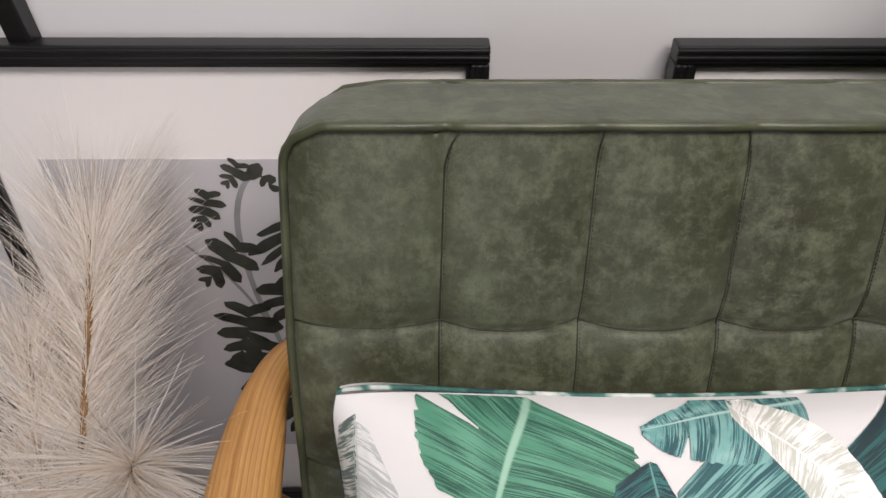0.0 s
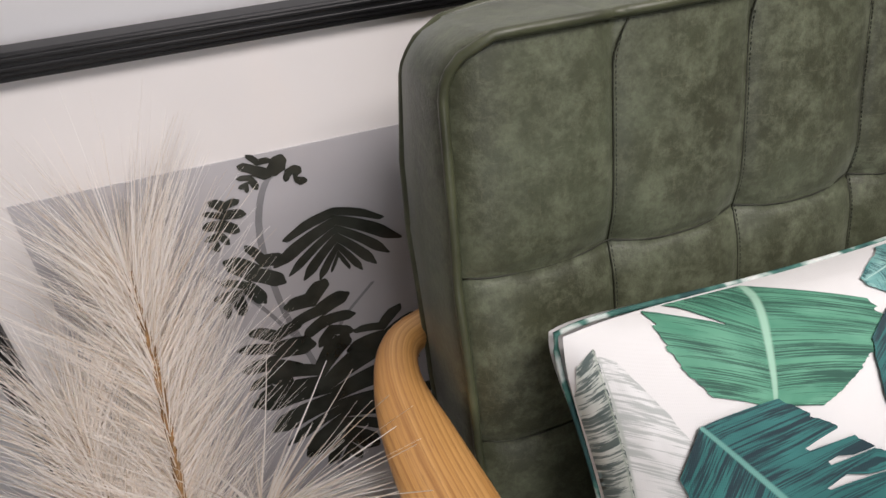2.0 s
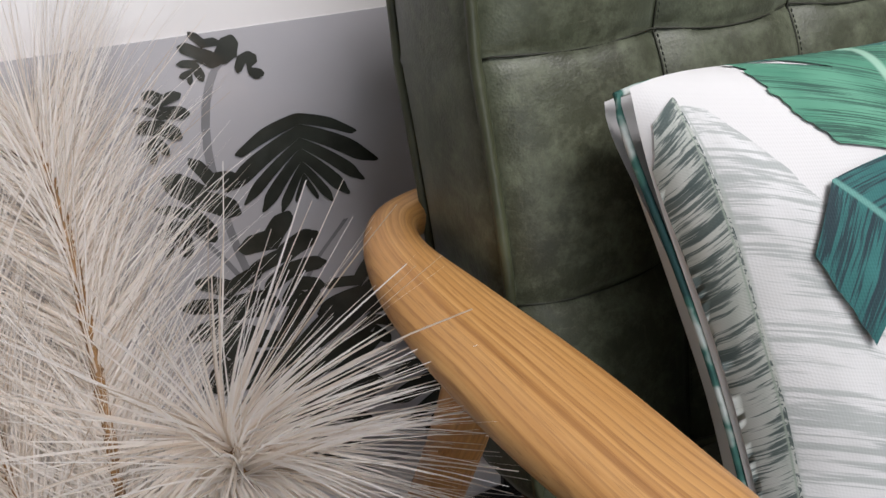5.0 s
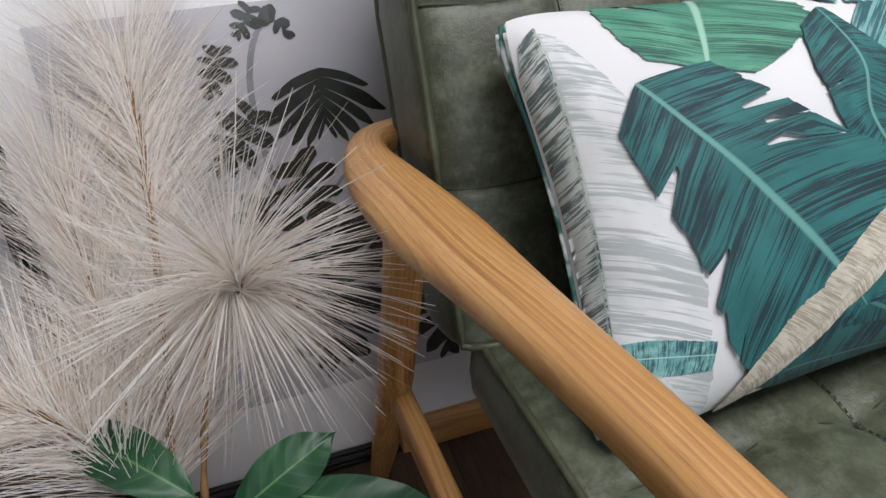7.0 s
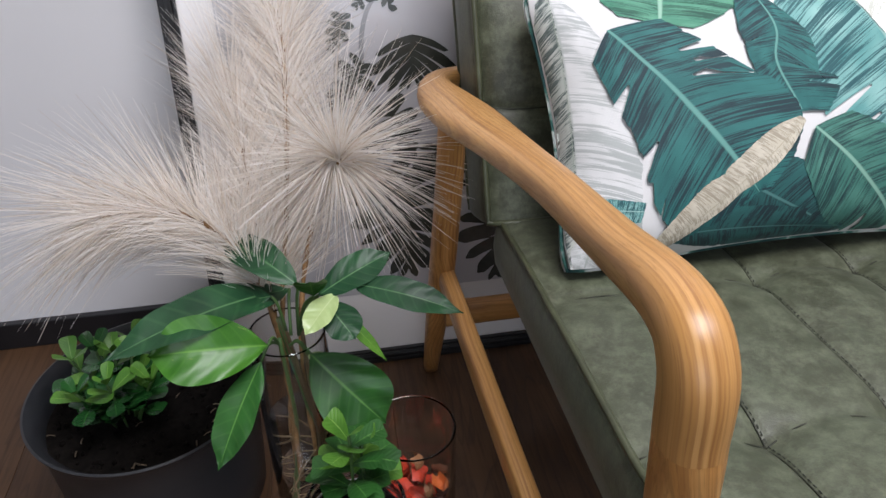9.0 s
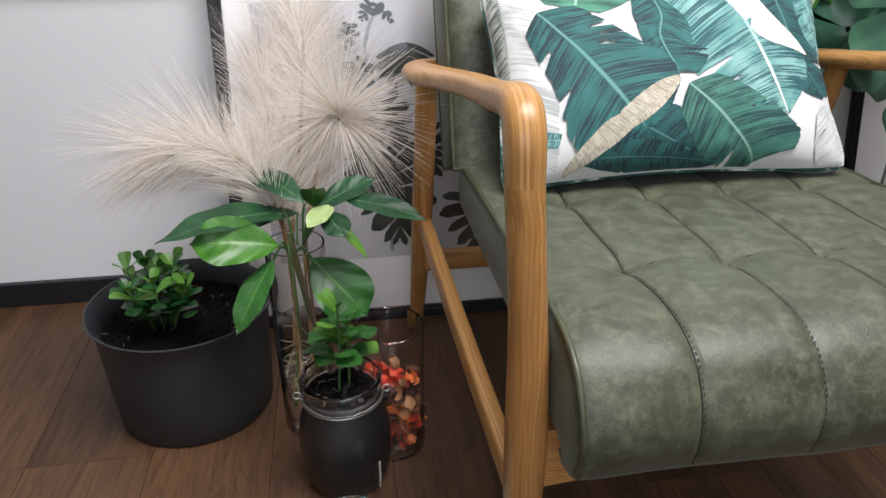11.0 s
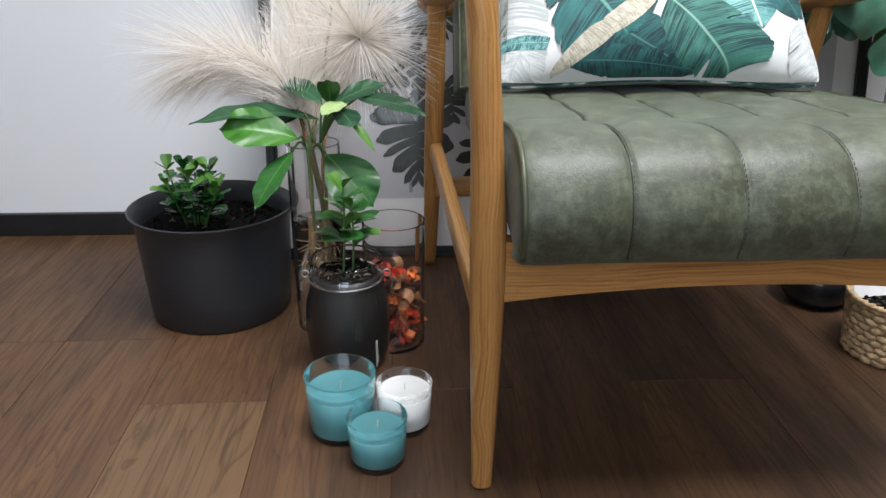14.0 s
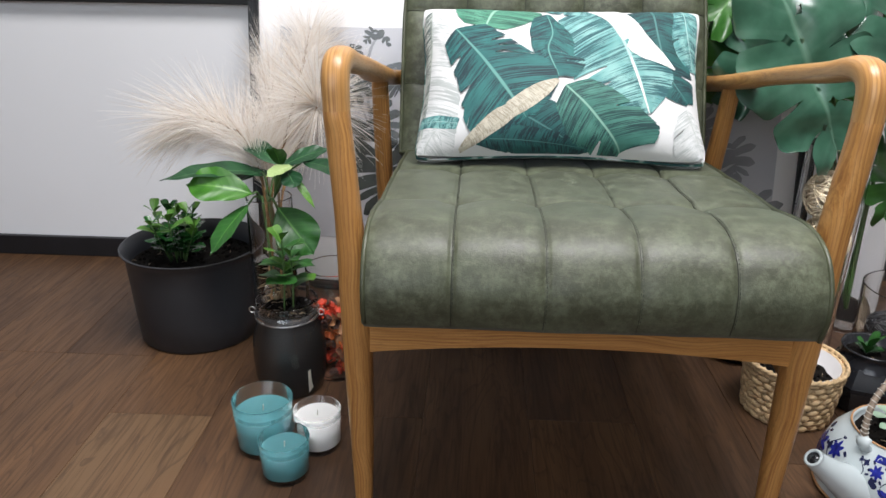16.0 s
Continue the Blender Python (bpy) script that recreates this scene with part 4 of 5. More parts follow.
LEAF_DARK = leaf_mat("dark_green_leaf", (0.008, 0.040, 0.016), (0.018, 0.080, 0.028), (0.10, 0.22, 0.09))
LEAF_DARK.node_tree.nodes["Principled BSDF"].inputs["Specular IOR Level"].default_value = 0.3
LEAF_MID = leaf_mat("green_leaf", (0.013, 0.068, 0.012), (0.030, 0.135, 0.022), (0.12, 0.30, 0.06))
LEAF_FRESH = leaf_mat("fresh_green_leaf", (0.045, 0.150, 0.016), (0.11, 0.27, 0.030), (0.24, 0.42, 0.09))
LEAF_SPLASH = leaf_mat("splashed_leaf", (0.030, 0.130, 0.012), (0.070, 0.230, 0.022), (0.14, 0.34, 0.05), 0.38, (0.42, 0.50, 0.12), 0.66)
LEAF_CREAM = leaf_mat("cream_leaf", (0.30, 0.42, 0.16), (0.44, 0.54, 0.24), (0.50, 0.58, 0.30), 0.35)
LEAF_BUSH = leaf_mat("small_bush_leaf", (0.008, 0.050, 0.012), (0.022, 0.110, 0.022), (0.07, 0.20, 0.05), 0.26)
# the window's blue-grey sheen is mixed into this leaf's green
LEAF_MONSTERA = leaf_mat("monstera_leaf", (0.020, 0.080, 0.046), (0.044, 0.132, 0.082), (0.120, 0.240, 0.165), 0.34)
LEAF_MONSTERA.node_tree.nodes["Principled BSDF"].inputs["Coat Weight"].default_value = 0.9
LEAF_MONSTERA.node_tree.nodes["Principled BSDF"].inputs["Coat Roughness"].default_value = 0.25
# lit copy of the same leaf, the light put into its colour
LEAF_MONSTERA_LIT = leaf_mat("monstera_leaf_lit", (0.014, 0.070, 0.011), (0.036, 0.128, 0.020), (0.09, 0.22, 0.06), 0.34)
STEM = plain("green_stem", (0.055, 0.120, 0.030), 0.5, vary=0.25)
STEM_BROWN = plain("brown_stem", (0.11, 0.075, 0.035), 0.7, vary=0.3)
ROOT = plain("pale_root", (0.20, 0.15, 0.085), 0.8, vary=0.3)


def leaf3(base, tip, w, sag, up=(0, 0, 1), roll=0.0, cup=0.25, ripple=0.0, shape=None, slots=(), inner=0.3, slant=30, n=26, m=5, bm=None, peak=0.42, spread=0.6):
    """A leaf from base to tip: sag bows it along up, cup folds it up along the rib, roll turns it."""
    base, tip = Vector(base), Vector(tip)
    d = tip - base
    length = d.length
    x = d.normalized()
    z = Vector(up) - x * x.dot(Vector(up))
    z = z.normalized() if z.length > 1e-3 else x.orthogonal()
    z = Matrix.Rotation(radians(roll), 3, x) @ z
    y = z.cross(x)

    def place(a, b, t, s):
        e = abs(b)
        h = sag * length * 4 * (a / length) * (1 - a / length) + cup * e + ripple * w * math.sin(t * 17 + s * 3) * abs(s)
        return base + x * a + y * b + z * h
    return leaf_sheet(place, lambda t: (length * t, 0.0), shape or oval(w, peak), (lambda t: slant) if not callable(slant) else slant, slots, inner, n, m, bm, 0, spread)


def bush(parent, at, height, count, size, seed, mats, spread=0.05):
    """A small shrub: upright stems with pairs of oval leaves and a tuft at each tip."""
    rnd = random.Random(seed)
    for k in range(count):
        a, d = rnd.uniform(0, 6.283), rnd.uniform(0.15, 1.0) * spread
        h = height * rnd.uniform(0.55, 1.0)
        foot = Vector((at[0] + d * 0.35 * math.cos(a), at[1] + d * 0.35 * math.sin(a), at[2]))
        top = Vector((at[0] + d * math.cos(a), at[1] + d * math.sin(a), at[2] + h))
        stem = part("stem", wire([foot, foot.lerp(top, 0.5) + Vector((0, 0, 0.004)), top], 0.0016, 8, 5), STEM, parent)
        pairs = max(3, int(h / 0.017))
        for j in range(pairs):
            f = 0.28 + 0.72 * j / (pairs - 1)
            p = foot.lerp(top, f)
            for side in (0, 1) if j < pairs - 1 else (0, 1, 2):
                b = j * 1.7 + side * (math.pi if j < pairs - 1 else 2.1) + a + rnd.uniform(-0.3, 0.3)
                l = size * rnd.uniform(0.7, 1.1) * (0.75 + 0.4 * math.sin(math.pi * min(1, f)))
                rise = rnd.uniform(0.1, 0.7) if f < 0.85 else rnd.uniform(0.7, 1.6)
                v = Vector((math.cos(b), math.sin(b), rise)).normalized() * l
                mat = mats[0] if f < 0.8 or rnd.random() < 0.35 else mats[1]
                part("leaf", leaf3(p, p + v, l * rnd.uniform(0.30, 0.40), 0.04, cup=0.2, n=12, m=3, peak=0.55), mat, parent)


# big charcoal pot
pot = thing("flower_pot", (-0.558, 0.325, 0), "large charcoal plastic pot of soil with a young shrub", "plant pot")
part("pot_body", lathe([(0.0, 0.0), (0.119, 0.0), (0.1235, 0.004), (0.1275, 0.06), (0.1315, 0.14), (0.1335, 0.178), (0.139, 0.190), (0.1425, 0.194), (0.1430, 0.197), (0.1400, 0.198), (0.136, 0.193), (0.127, 0.180), (0.125, 0.15), (0.121, 0.10), (0.0, 0.10)], (-0.558, 0.325, 0), 64), POT_GREY, pot, sharp=50)
soil_part((-0.558, 0.325, 0.160), 0.126, pot, 4, 220, 26)
bush(pot, (-0.585, 0.310, 0.162), 0.104, 14, 0.038, 21, (LEAF_BUSH, LEAF_FRESH), 0.062)

# mason jar with a seedling
JAR_X, JAR_Y = -0.311, 0.112
jar = thing("preserving_jar", (JAR_X, JAR_Y, 0), "glass clip-top jar full of dark soil with a leafy seedling", "jar")
outer = [(0.0, 0.0), (0.050, 0.0), (0.058, 0.006), (0.0645, 0.035), (0.0665, 0.075), (0.064, 0.110), (0.056, 0.135), (0.0535, 0.143), (0.0535, 0.149), (0.058, 0.152), (0.058, 0.158), (0.0545, 0.161), (0.0545, 0.172), (0.056, 0.178), (0.0545, 0.181)]
inner = [(r - 0.0035, max(0.005, z)) for r, z in reversed(outer[1:])] + [(0.0, 0.005)]
see_through(part("jar_glass", lathe(outer + inner, (JAR_X, JAR_Y, 0), 48), GLASS, jar, "clear thick glass"))
fill = [(0.0, 0.003), (0.047, 0.003), (0.0560, 0.008), (0.0625, 0.036), (0.0645, 0.075), (0.0620, 0.110), (0.0540, 0.1345), (0.0505, 0.145), (0.0500, 0.156)]
part("jar_soil", lathe(fill + [(0.0, 0.157)], (JAR_X, JAR_Y, 0), 48), SOIL_JAR, jar, "dark packed soil")
soil_part((JAR_X, JAR_Y, 0.158), 0.047, jar, 9, 60, 10)
part("wire_band", wire([(JAR_X + 0.0565 * math.cos(k / 36 * 6.283), JAR_Y + 0.0565 * math.sin(k / 36 * 6.283), 0.1505) for k in range(36)], 0.0016, 36, 6, closed=True), METAL, jar, "steel wire band")
for s in (-1, 1):
    c = Vector((JAR_X + s * 0.062, JAR_Y - 0.006, 0.158))
    part("clip_eye", wire([c + Vector((s * 0.0055 * math.cos(k / 14 * 6.283), 0, 0.0055 * math.sin(k / 14 * 6.283))) for k in range(14)], 0.0013, 14, 5, closed=True), METAL, jar)
part("label_tag", box(JAR_X + 0.050, JAR_Y - 0.048, 0.020, JAR_X + 0.0508, JAR_Y - 0.030, 0.062, 0, m=Matrix.Translation((JAR_X, JAR_Y, 0)) @ Matrix.Rotation(-0.12, 4, "Z") @ Matrix.Translation((-JAR_X, -JAR_Y, 0))), LABEL, jar, "small paper label", smooth=False)
rnd = random.Random(5)
for k, (dx, dy, h) in enumerate(((-0.004, -0.006, 0.138), (0.010, 0.004, 0.112))):
    p = Vector((JAR_X + dx, JAR_Y + dy, 0.156))
    q = p + Vector((0.006 - 0.004 * k, -0.004, h))
    part("stem", wire([p, p.lerp(q, 0.5) + Vector((0.002, 0, 0)), q], 0.0017, 8, 6), STEM, jar)
    for j in range(11):
        f = 0.36 + 0.64 * j / 10
        b = j * 2.40 + k * 1.3 + rnd.uniform(-0.3, 0.3)
        l = (0.026 + 0.018 * math.sin(math.pi * min(1.0, f * 0.95))) * rnd.uniform(0.85, 1.15)
        v = Vector((math.cos(b), math.sin(b), rnd.uniform(0.05, 0.55) + (0.9 if j > 8 else 0))).normalized() * l
        part("leaf", leaf3(p.lerp(q, f), p.lerp(q, f) + v, l * rnd.uniform(0.36, 0.44), 0.08, cup=0.16, n=14, m=4, peak=0.58), (LEAF_MID, LEAF_FRESH)[j > 8 or (j + k) % 4 == 3], jar)


# glass of dried petals
def tumbler(name, at, r0, r1, h, wall, label, base=0.008, material=None, category="glass vase", group=""):
    ob = thing(name, (at[0], at[1], 0), label, category, group)
    prof = [(0.0, 0.0), (r0 - 0.003, 0.0), (r0, 0.003), (r1, h - 0.001), (r1 - wall / 2, h), (r1 - wall, h - 0.001), (r0 - wall + (r1 - r0) * base / h, base + 0.003), (r0 - wall - 0.003, base), (0.0, base)]
    see_through(part("glass", lathe(prof, (at[0], at[1], 0), 56), material or GLASS, ob, "clear glass", sharp=50))
    return ob


petals = tumbler("potpourri_vase", (-0.238, 0.172), 0.0495, 0.0505, 0.220, 0.003, "clear glass cylinder vase half full of dried red petals")
PETALS = [plain("dried_petal_" + n, c, 0.6, vary=0.35, scale=60, relief=0.3) for n, c in (("red", (0.50, 0.042, 0.014)), ("orange", (0.55, 0.135, 0.028)), ("brown", (0.16, 0.060, 0.028)), ("dark", (0.055, 0.022, 0.016)), ("tan", (0.30, 0.14, 0.06)))]
rnd = random.Random(8)
for k in range(190):
    z = 0.014 + 0.118 * (k / 190) + rnd.uniform(-0.006, 0.006)
    a, d = rnd.uniform(0, 6.283), 0.041 * math.sqrt(rnd.uniform(0.2, 1))
    s = rnd.uniform(0.008, 0.0145)
    m = Matrix.Translation((-0.238 + d * math.cos(a), 0.172 + d * math.sin(a), max(z, 0.018))) @ Euler((rnd.uniform(0, 6), rnd.uniform(0, 6), rnd.uniform(0, 6))).to_matrix().to_4x4()
    curl = rnd.uniform(0.3, 1.1)
    bm = grid(lambda u, v: m @ Vector(((u - 0.5) * 2 * s * (1 - 0.5 * abs(2 * v - 1)), (v - 0.5) * 2 * s, s * curl * ((2 * u - 1) ** 2 + 0.5 * (2 * v - 1) ** 2))), 4, 4)
    part("petal", bm, PETALS[rnd.choice((0, 0, 0, 1, 1, 2, 3, 3, 4))], petals)


# candles
def candle(x, y, r0, r1, h, wax_h, wax, glass, label):
    ob = tumbler("candle", (x, y), r0, r1, h, 0.0022, label, 0.009, glass, "candle", "candles in glasses")
    rt = r0 + (r1 - r0) * wax_h / h - 0.0013
    body = part("wax", lathe([(0.0, 0.0095), (r0 - 0.0055, 0.0095), (r0 - 0.0013, 0.0125), (rt, wax_h - 0.0015), (rt - 0.0015, wax_h - 0.0004), (rt - 0.006, wax_h - 0.001), (0.0, wax_h - 0.0006)], (x, y, 0), 56), wax, ob, "smooth wax")
    part("wick", wire([(x, y, wax_h - 0.002), (x + 0.0004, y, wax_h + 0.004), (x + 0.001, y - 0.0005, wax_h + 0.010)], 0.0009, 6, 5), WICK, body)


candle(-0.311, -0.070, 0.0430, 0.0480, 0.0930, 0.0690, WAX_TEAL, GLASS_BLUE, "large teal wax candle in a clear glass tumbler")
candle(-0.225, -0.064, 0.0350, 0.0385, 0.0715, 0.0590, WAX_WHITE, GLASS, "white wax candle in a clear glass tumbler")
candle(-0.2605, -0.138, 0.0350, 0.0390, 0.0700, 0.0520, WAX_TEAL, GLASS_BLUE, "small teal wax candle in a clear glass tumbler")

# tall vase with pothos cuttings
VX, VY = -0.365, 0.235
vase = tumbler("tall_glass_vase", (VX, VY), 0.043, 0.043, 0.330, 0.003, "tall clear glass vase of water with trailing pothos cuttings")
see_through(part("water", lathe([(0.0, 0.0085), (0.0392, 0.0085), (0.0396, 0.012), (0.0396, 0.20), (0.0, 0.20)], (VX, VY, 0), 40), WATER, vase, "water"))
rnd = random.Random(31)
for k in range(7):
    a = rnd.uniform(0, 6.283)
    foot = Vector((VX + 0.022 * math.cos(a), VY + 0.022 * math.sin(a), rnd.uniform(0.02, 0.07)))
    top = Vector((VX + 0.02 * math.cos(a + 2), VY + 0.02 * math.sin(a + 2), 0.335))
    part("stem", wire([foot, foot.lerp(top, 0.5) + Vector((0.006, 0.0, 0)), top], 0.0026, 10, 6), STEM_BROWN if k % 2 else STEM, vase)
    bm = bmesh.new()
    for j in range(5):
        b = rnd.uniform(0, 6.283)
        p = foot.lerp(top, rnd.uniform(0.0, 0.35))
        q = Vector((VX + 0.034 * math.cos(b), VY + 0.034 * math.sin(b), max(0.02, p.z - rnd.uniform(-0.02, 0.05))))
        wire([p, p.lerp(q, 0.5) + Vector((0, 0, 0.008)), q], 0.0009, 6, 4, bm)
    part("roots", bm, ROOT, vase)


def pothos(base, tip, w, mat, node, sag=0.03, roll=0.0, ripple=0.05, cup=0.15, peak=0.38, up=(0, -0.5, 1)):
    """A leaf with its stalk from the vase's mouth."""
    part("leaf", leaf3(base, tip, w, sag, up, roll, cup, ripple, n=34, m=6, peak=peak, slant=30), mat, vase)
    b, nd = Vector(base), Vector(node)
    part("leaf_stalk", wire([nd, nd.lerp(b, 0.5) + Vector((0, 0, 0.012)), b], 0.0019, 10, 5), STEM, vase)


pothos((-0.358, 0.270, 0.360), (-0.534, 0.160, 0.376), 0.034, LEAF_DARK, (-0.360, 0.225, 0.33), 0.07, 12)
pothos((-0.382, 0.194, 0.346), (-0.496, 0.178, 0.364), 0.040, LEAF_SPLASH, (-0.372, 0.220, 0.32), 0.10, -18, cup=0.25)
pothos((-0.392, 0.195, 0.325), (-0.442, 0.116, 0.256), 0.025, LEAF_MID, (-0.372, 0.220, 0.325), 0.05, 10)
pothos((-0.342, 0.207, 0.318), (-0.268, 0.160, 0.244), 0.046, LEAF_MID, (-0.362, 0.215, 0.325), 0.08, 12, cup=0.22, peak=0.34, up=(0.2, -0.8, 0.7))
pothos((-0.345, 0.219, 0.307), (-0.328, 0.208, 0.302), 0.010, LEAF_CREAM, (-0.362, 0.215, 0.325), 0.05, 20)
pothos((-0.345, 0.230, 0.392), (-0.427, 0.310, 0.410), 0.024, LEAF_DARK, (-0.352, 0.232, 0.33), 0.10, 0)
pothos((-0.290, 0.203, 0.406), (-0.182, 0.158, 0.386), 0.020, LEAF_DARK, (-0.352, 0.228, 0.33), 0.07, 0)
pothos((-0.325, 0.200, 0.398), (-0.245, 0.225, 0.425), 0.022, LEAF_DARK, (-0.352, 0.228, 0.33), 0.05, 0)
pothos((-0.330, 0.205, 0.395), (-0.330, 0.165, 0.440), 0.020, LEAF_MID, (-0.352, 0.228, 0.33), 0.05, 0)
pothos((-0.320, 0.200, 0.392), (-0.292, 0.155, 0.372), 0.022, LEAF_DARK, (-0.352, 0.228, 0.33), 0.03, 0)
pothos((-0.306, 0.198, 0.400), (-0.340, 0.146, 0.392), 0.016, LEAF_CREAM, (-0.352, 0.225, 0.33), 0.05, 0)
pothos((-0.310, 0.190, 0.388), (-0.262, 0.165, 0.330), 0.008, LEAF_FRESH, (-0.352, 0.228, 0.33), 0.05, 0)
pothos((-0.375, 0.240, 0.375), (-0.452, 0.262, 0.345), 0.026, LEAF_DARK, (-0.365, 0.235, 0.33), 0.05, 0)

# ---- dried pampas plumes ----
straw = Nodes("pale_straw_fibre", 0.6)
tone = straw.ramp(straw.node("NewGeometry").outputs["Random Per Island"], (0.0, (0.62, 0.52, 0.42)), (0.18, (0.86, 0.79, 0.71)), (0.5, (0.95, 0.91, 0.86)), (1.0, (0.98, 0.965, 0.945)))
straw.put("Base Color", tone)
glow = straw.node("BsdfTranslucent", {"Color": tone})
blend = straw.node("MixShader", {0: 0.55, 1: straw.bsdf.outputs[0], 2: glow.outputs[0]})
straw.tree.links.new(blend.outputs[0], straw.tree.nodes["Material Output"].inputs["Surface"])
STRAW = straw.mat
STALK = plain("tan_stalk", (0.23, 0.125, 0.045), 0.7, vary=0.4, scale=90, relief=0.4)


def plume(path, seed, count, length, flare, tip_flare, droop, thick=0.00030, start=0.0, lift=(0, 0, 0), bare=0.0):
    """A plume: a thin stalk along path and fibres that leave it near its tip, swept forward and drooping."""
    rnd = random.Random(seed)
    pts = [Vector(p) for p in smooth_path(path, 60)]
    ob = thing("pampas_plume", tuple(path[0]), "dried cream pampas grass plume standing in the glass vase", "dried grass", "pampas plumes")
    part("stalk", tube([(*p, 0.0024 + 0.0016 * (k / 59) + 0.0006 * math.sin(k * 1.9), 0.0024 + 0.0016 * (k / 59) + 0.0006 * math.cos(k * 1.7)) for k, p in enumerate(pts)], 120, 7, up=(0.3, 0.2, 0.9)), STALK, ob, "brown dry stalk")
    bm_v, bm_f = [], []
    clumps = [(1 - (1 - start) * rnd.random() ** 1.15, rnd.uniform(0, 6.283), rnd.uniform(0.5, 1.35), Vector((rnd.uniform(-1, 1), rnd.uniform(-1, 1), rnd.uniform(-1, 1))) * 0.16) for _ in range(count // 5)]
    for k in range(count):
        f, a, wide, bend = clumps[k % len(clumps)]
        f = min(1.0, max(start, f + rnd.gauss(0, 0.012)))
        i = min(int(f * 58), 58)
        p = pts[i].lerp(pts[i + 1], f * 58 - i if f < 1 else 1)
        d = (pts[i + 1] - pts[i]).normalized()
        a += rnd.gauss(0, 0.24)
        side = d.orthogonal().normalized()
        side = side * math.cos(a) + d.cross(side) * math.sin(a)
        if bare and side.dot(Vector((0, -0.7, 0.7))) > 0.55 and rnd.random() < bare:
            side = -side
        out = flare + (tip_flare - flare) * max(0, (f - 0.75) / 0.25) ** 1.5
        out *= wide * rnd.uniform(0.88, 1.12)
        v = (d + side * out + Vector(lift) * 0.5).normalized()
        l = length * rnd.uniform(0.55, 1.1) * (0.75 + 0.25 * f)
        w = thick * rnd.uniform(0.7, 1.3)
        q, cross = p.copy(), v.cross(Vector((rnd.uniform(-1, 1), rnd.uniform(-1, 1), rnd.uniform(-1, 1)))).normalized()
        curl = Vector((rnd.uniform(-1, 1), rnd.uniform(-1, 1), rnd.uniform(-1, 1))) * 0.05 + bend
        n0 = len(bm_v)
        for j in range(6):
            ww = w * (1 - 0.75 * j / 5)
            bm_v += [q + cross * ww, q - cross * ww]
            q = q + v * (l / 5)
            v = (v + Vector((0, 0, -droop)) / 5 + curl / 5).normalized()
        for j in range(5):
            a0 = n0 + 2 * j
            bm_f.append((a0, a0 + 1, a0 + 3, a0 + 2))
    me = bpy.data.meshes.new("fibres")
    me.from_pydata([tuple(v) for v in bm_v], [], bm_f)
    me.materials.append(STRAW)
    fib = tagged(new("plume_fibre", me), kind="stuff")
    fib.parent = ob
    fib.matrix_parent_inverse = Matrix.Translation(-ob.location)
    fib["label"] = "fine pale fibres"
    return ob


plume([(-0.372, 0.245, 0.10), (-0.372, 0.270, 0.30), (-0.350, 0.360, 0.44), (-0.340, 0.470, 0.545), (-0.344, 0.548, 0.592)], 1, 3600, 0.145, 1.05, 0.60, 0.05, 0.00050, 0.32, bare=0.8)
plume([(-0.358, 0.235, 0.10), (-0.352, 0.265, 0.30), (-0.325, 0.335, 0.41), (-0.301, 0.378, 0.455), (-0.290, 0.365, 0.477), (-0.287, 0.340, 0.476)], 2, 760, 0.160, 1.2, 3.0, 0.22, 0.00090, 0.70)
plume([(-0.372, 0.228, 0.10), (-0.375, 0.245, 0.31), (-0.405, 0.285, 0.405), (-0.470, 0.315, 0.447), (-0.548, 0.312, 0.452)], 3, 2700, 0.150, 1.05, 0.55, 0.30, 0.00058, 0.38, bare=0.6)
plume([(-0.375, 0.250, 0.10), (-0.380, 0.285, 0.32), (-0.395, 0.380, 0.44), (-0.405, 0.470, 0.53)], 4, 2000, 0.13, 1.0, 0.8, 0.10, 0.00052, 0.34)


# ---- to the other side: monstera, glass cylinders, basket, teapot ----
RATTAN = plain("bleached_rattan", (0.62, 0.52, 0.37), 0.6, vary=0.2, scale=80, relief=0.2)
RATTAN_BLACK = plain("black_rattan", (0.018, 0.018, 0.020), 0.45, vary=0.3, scale=80)
WICKER = plain("wicker_straw", (0.58, 0.41, 0.225), 0.6, vary=0.3, scale=70, relief=0.4, grain=500)
LINING = plain("white_lining", (0.62, 0.60, 0.60), 0.5)
# glaze of the black pots, also the shade inside the teapot's spout
GLAZE_AND_SHADE = plain("black_glaze_and_shade", (0.014, 0.015, 0.018), 0.16, vary=0.2, relief=0.02)
CHINA = plain("pale_porcelain", (0.50, 0.56, 0.57), 0.14, vary=0.05, scale=12, relief=0.015)
COBALT = plain("cobalt_glaze", (0.018, 0.024, 0.22), 0.16, vary=0.5, scale=90, relief=0.0)
CHINA_BLUE = plain("pale_blue_glaze", (0.16, 0.20, 0.48), 0.16, vary=0.4, scale=200, relief=0.0)
COBALT_DARK = plain("dark_cobalt_line", (0.02, 0.025, 0.07), 0.2, vary=0.3, relief=0.0)
TERRA = plain("unglazed_rim", (0.42, 0.22, 0.10), 0.6)
LEAF_PALE = leaf_mat("pale_grey_green_leaf", (0.22, 0.34, 0.23), (0.34, 0.47, 0.34), (0.42, 0.54, 0.42), 0.5)


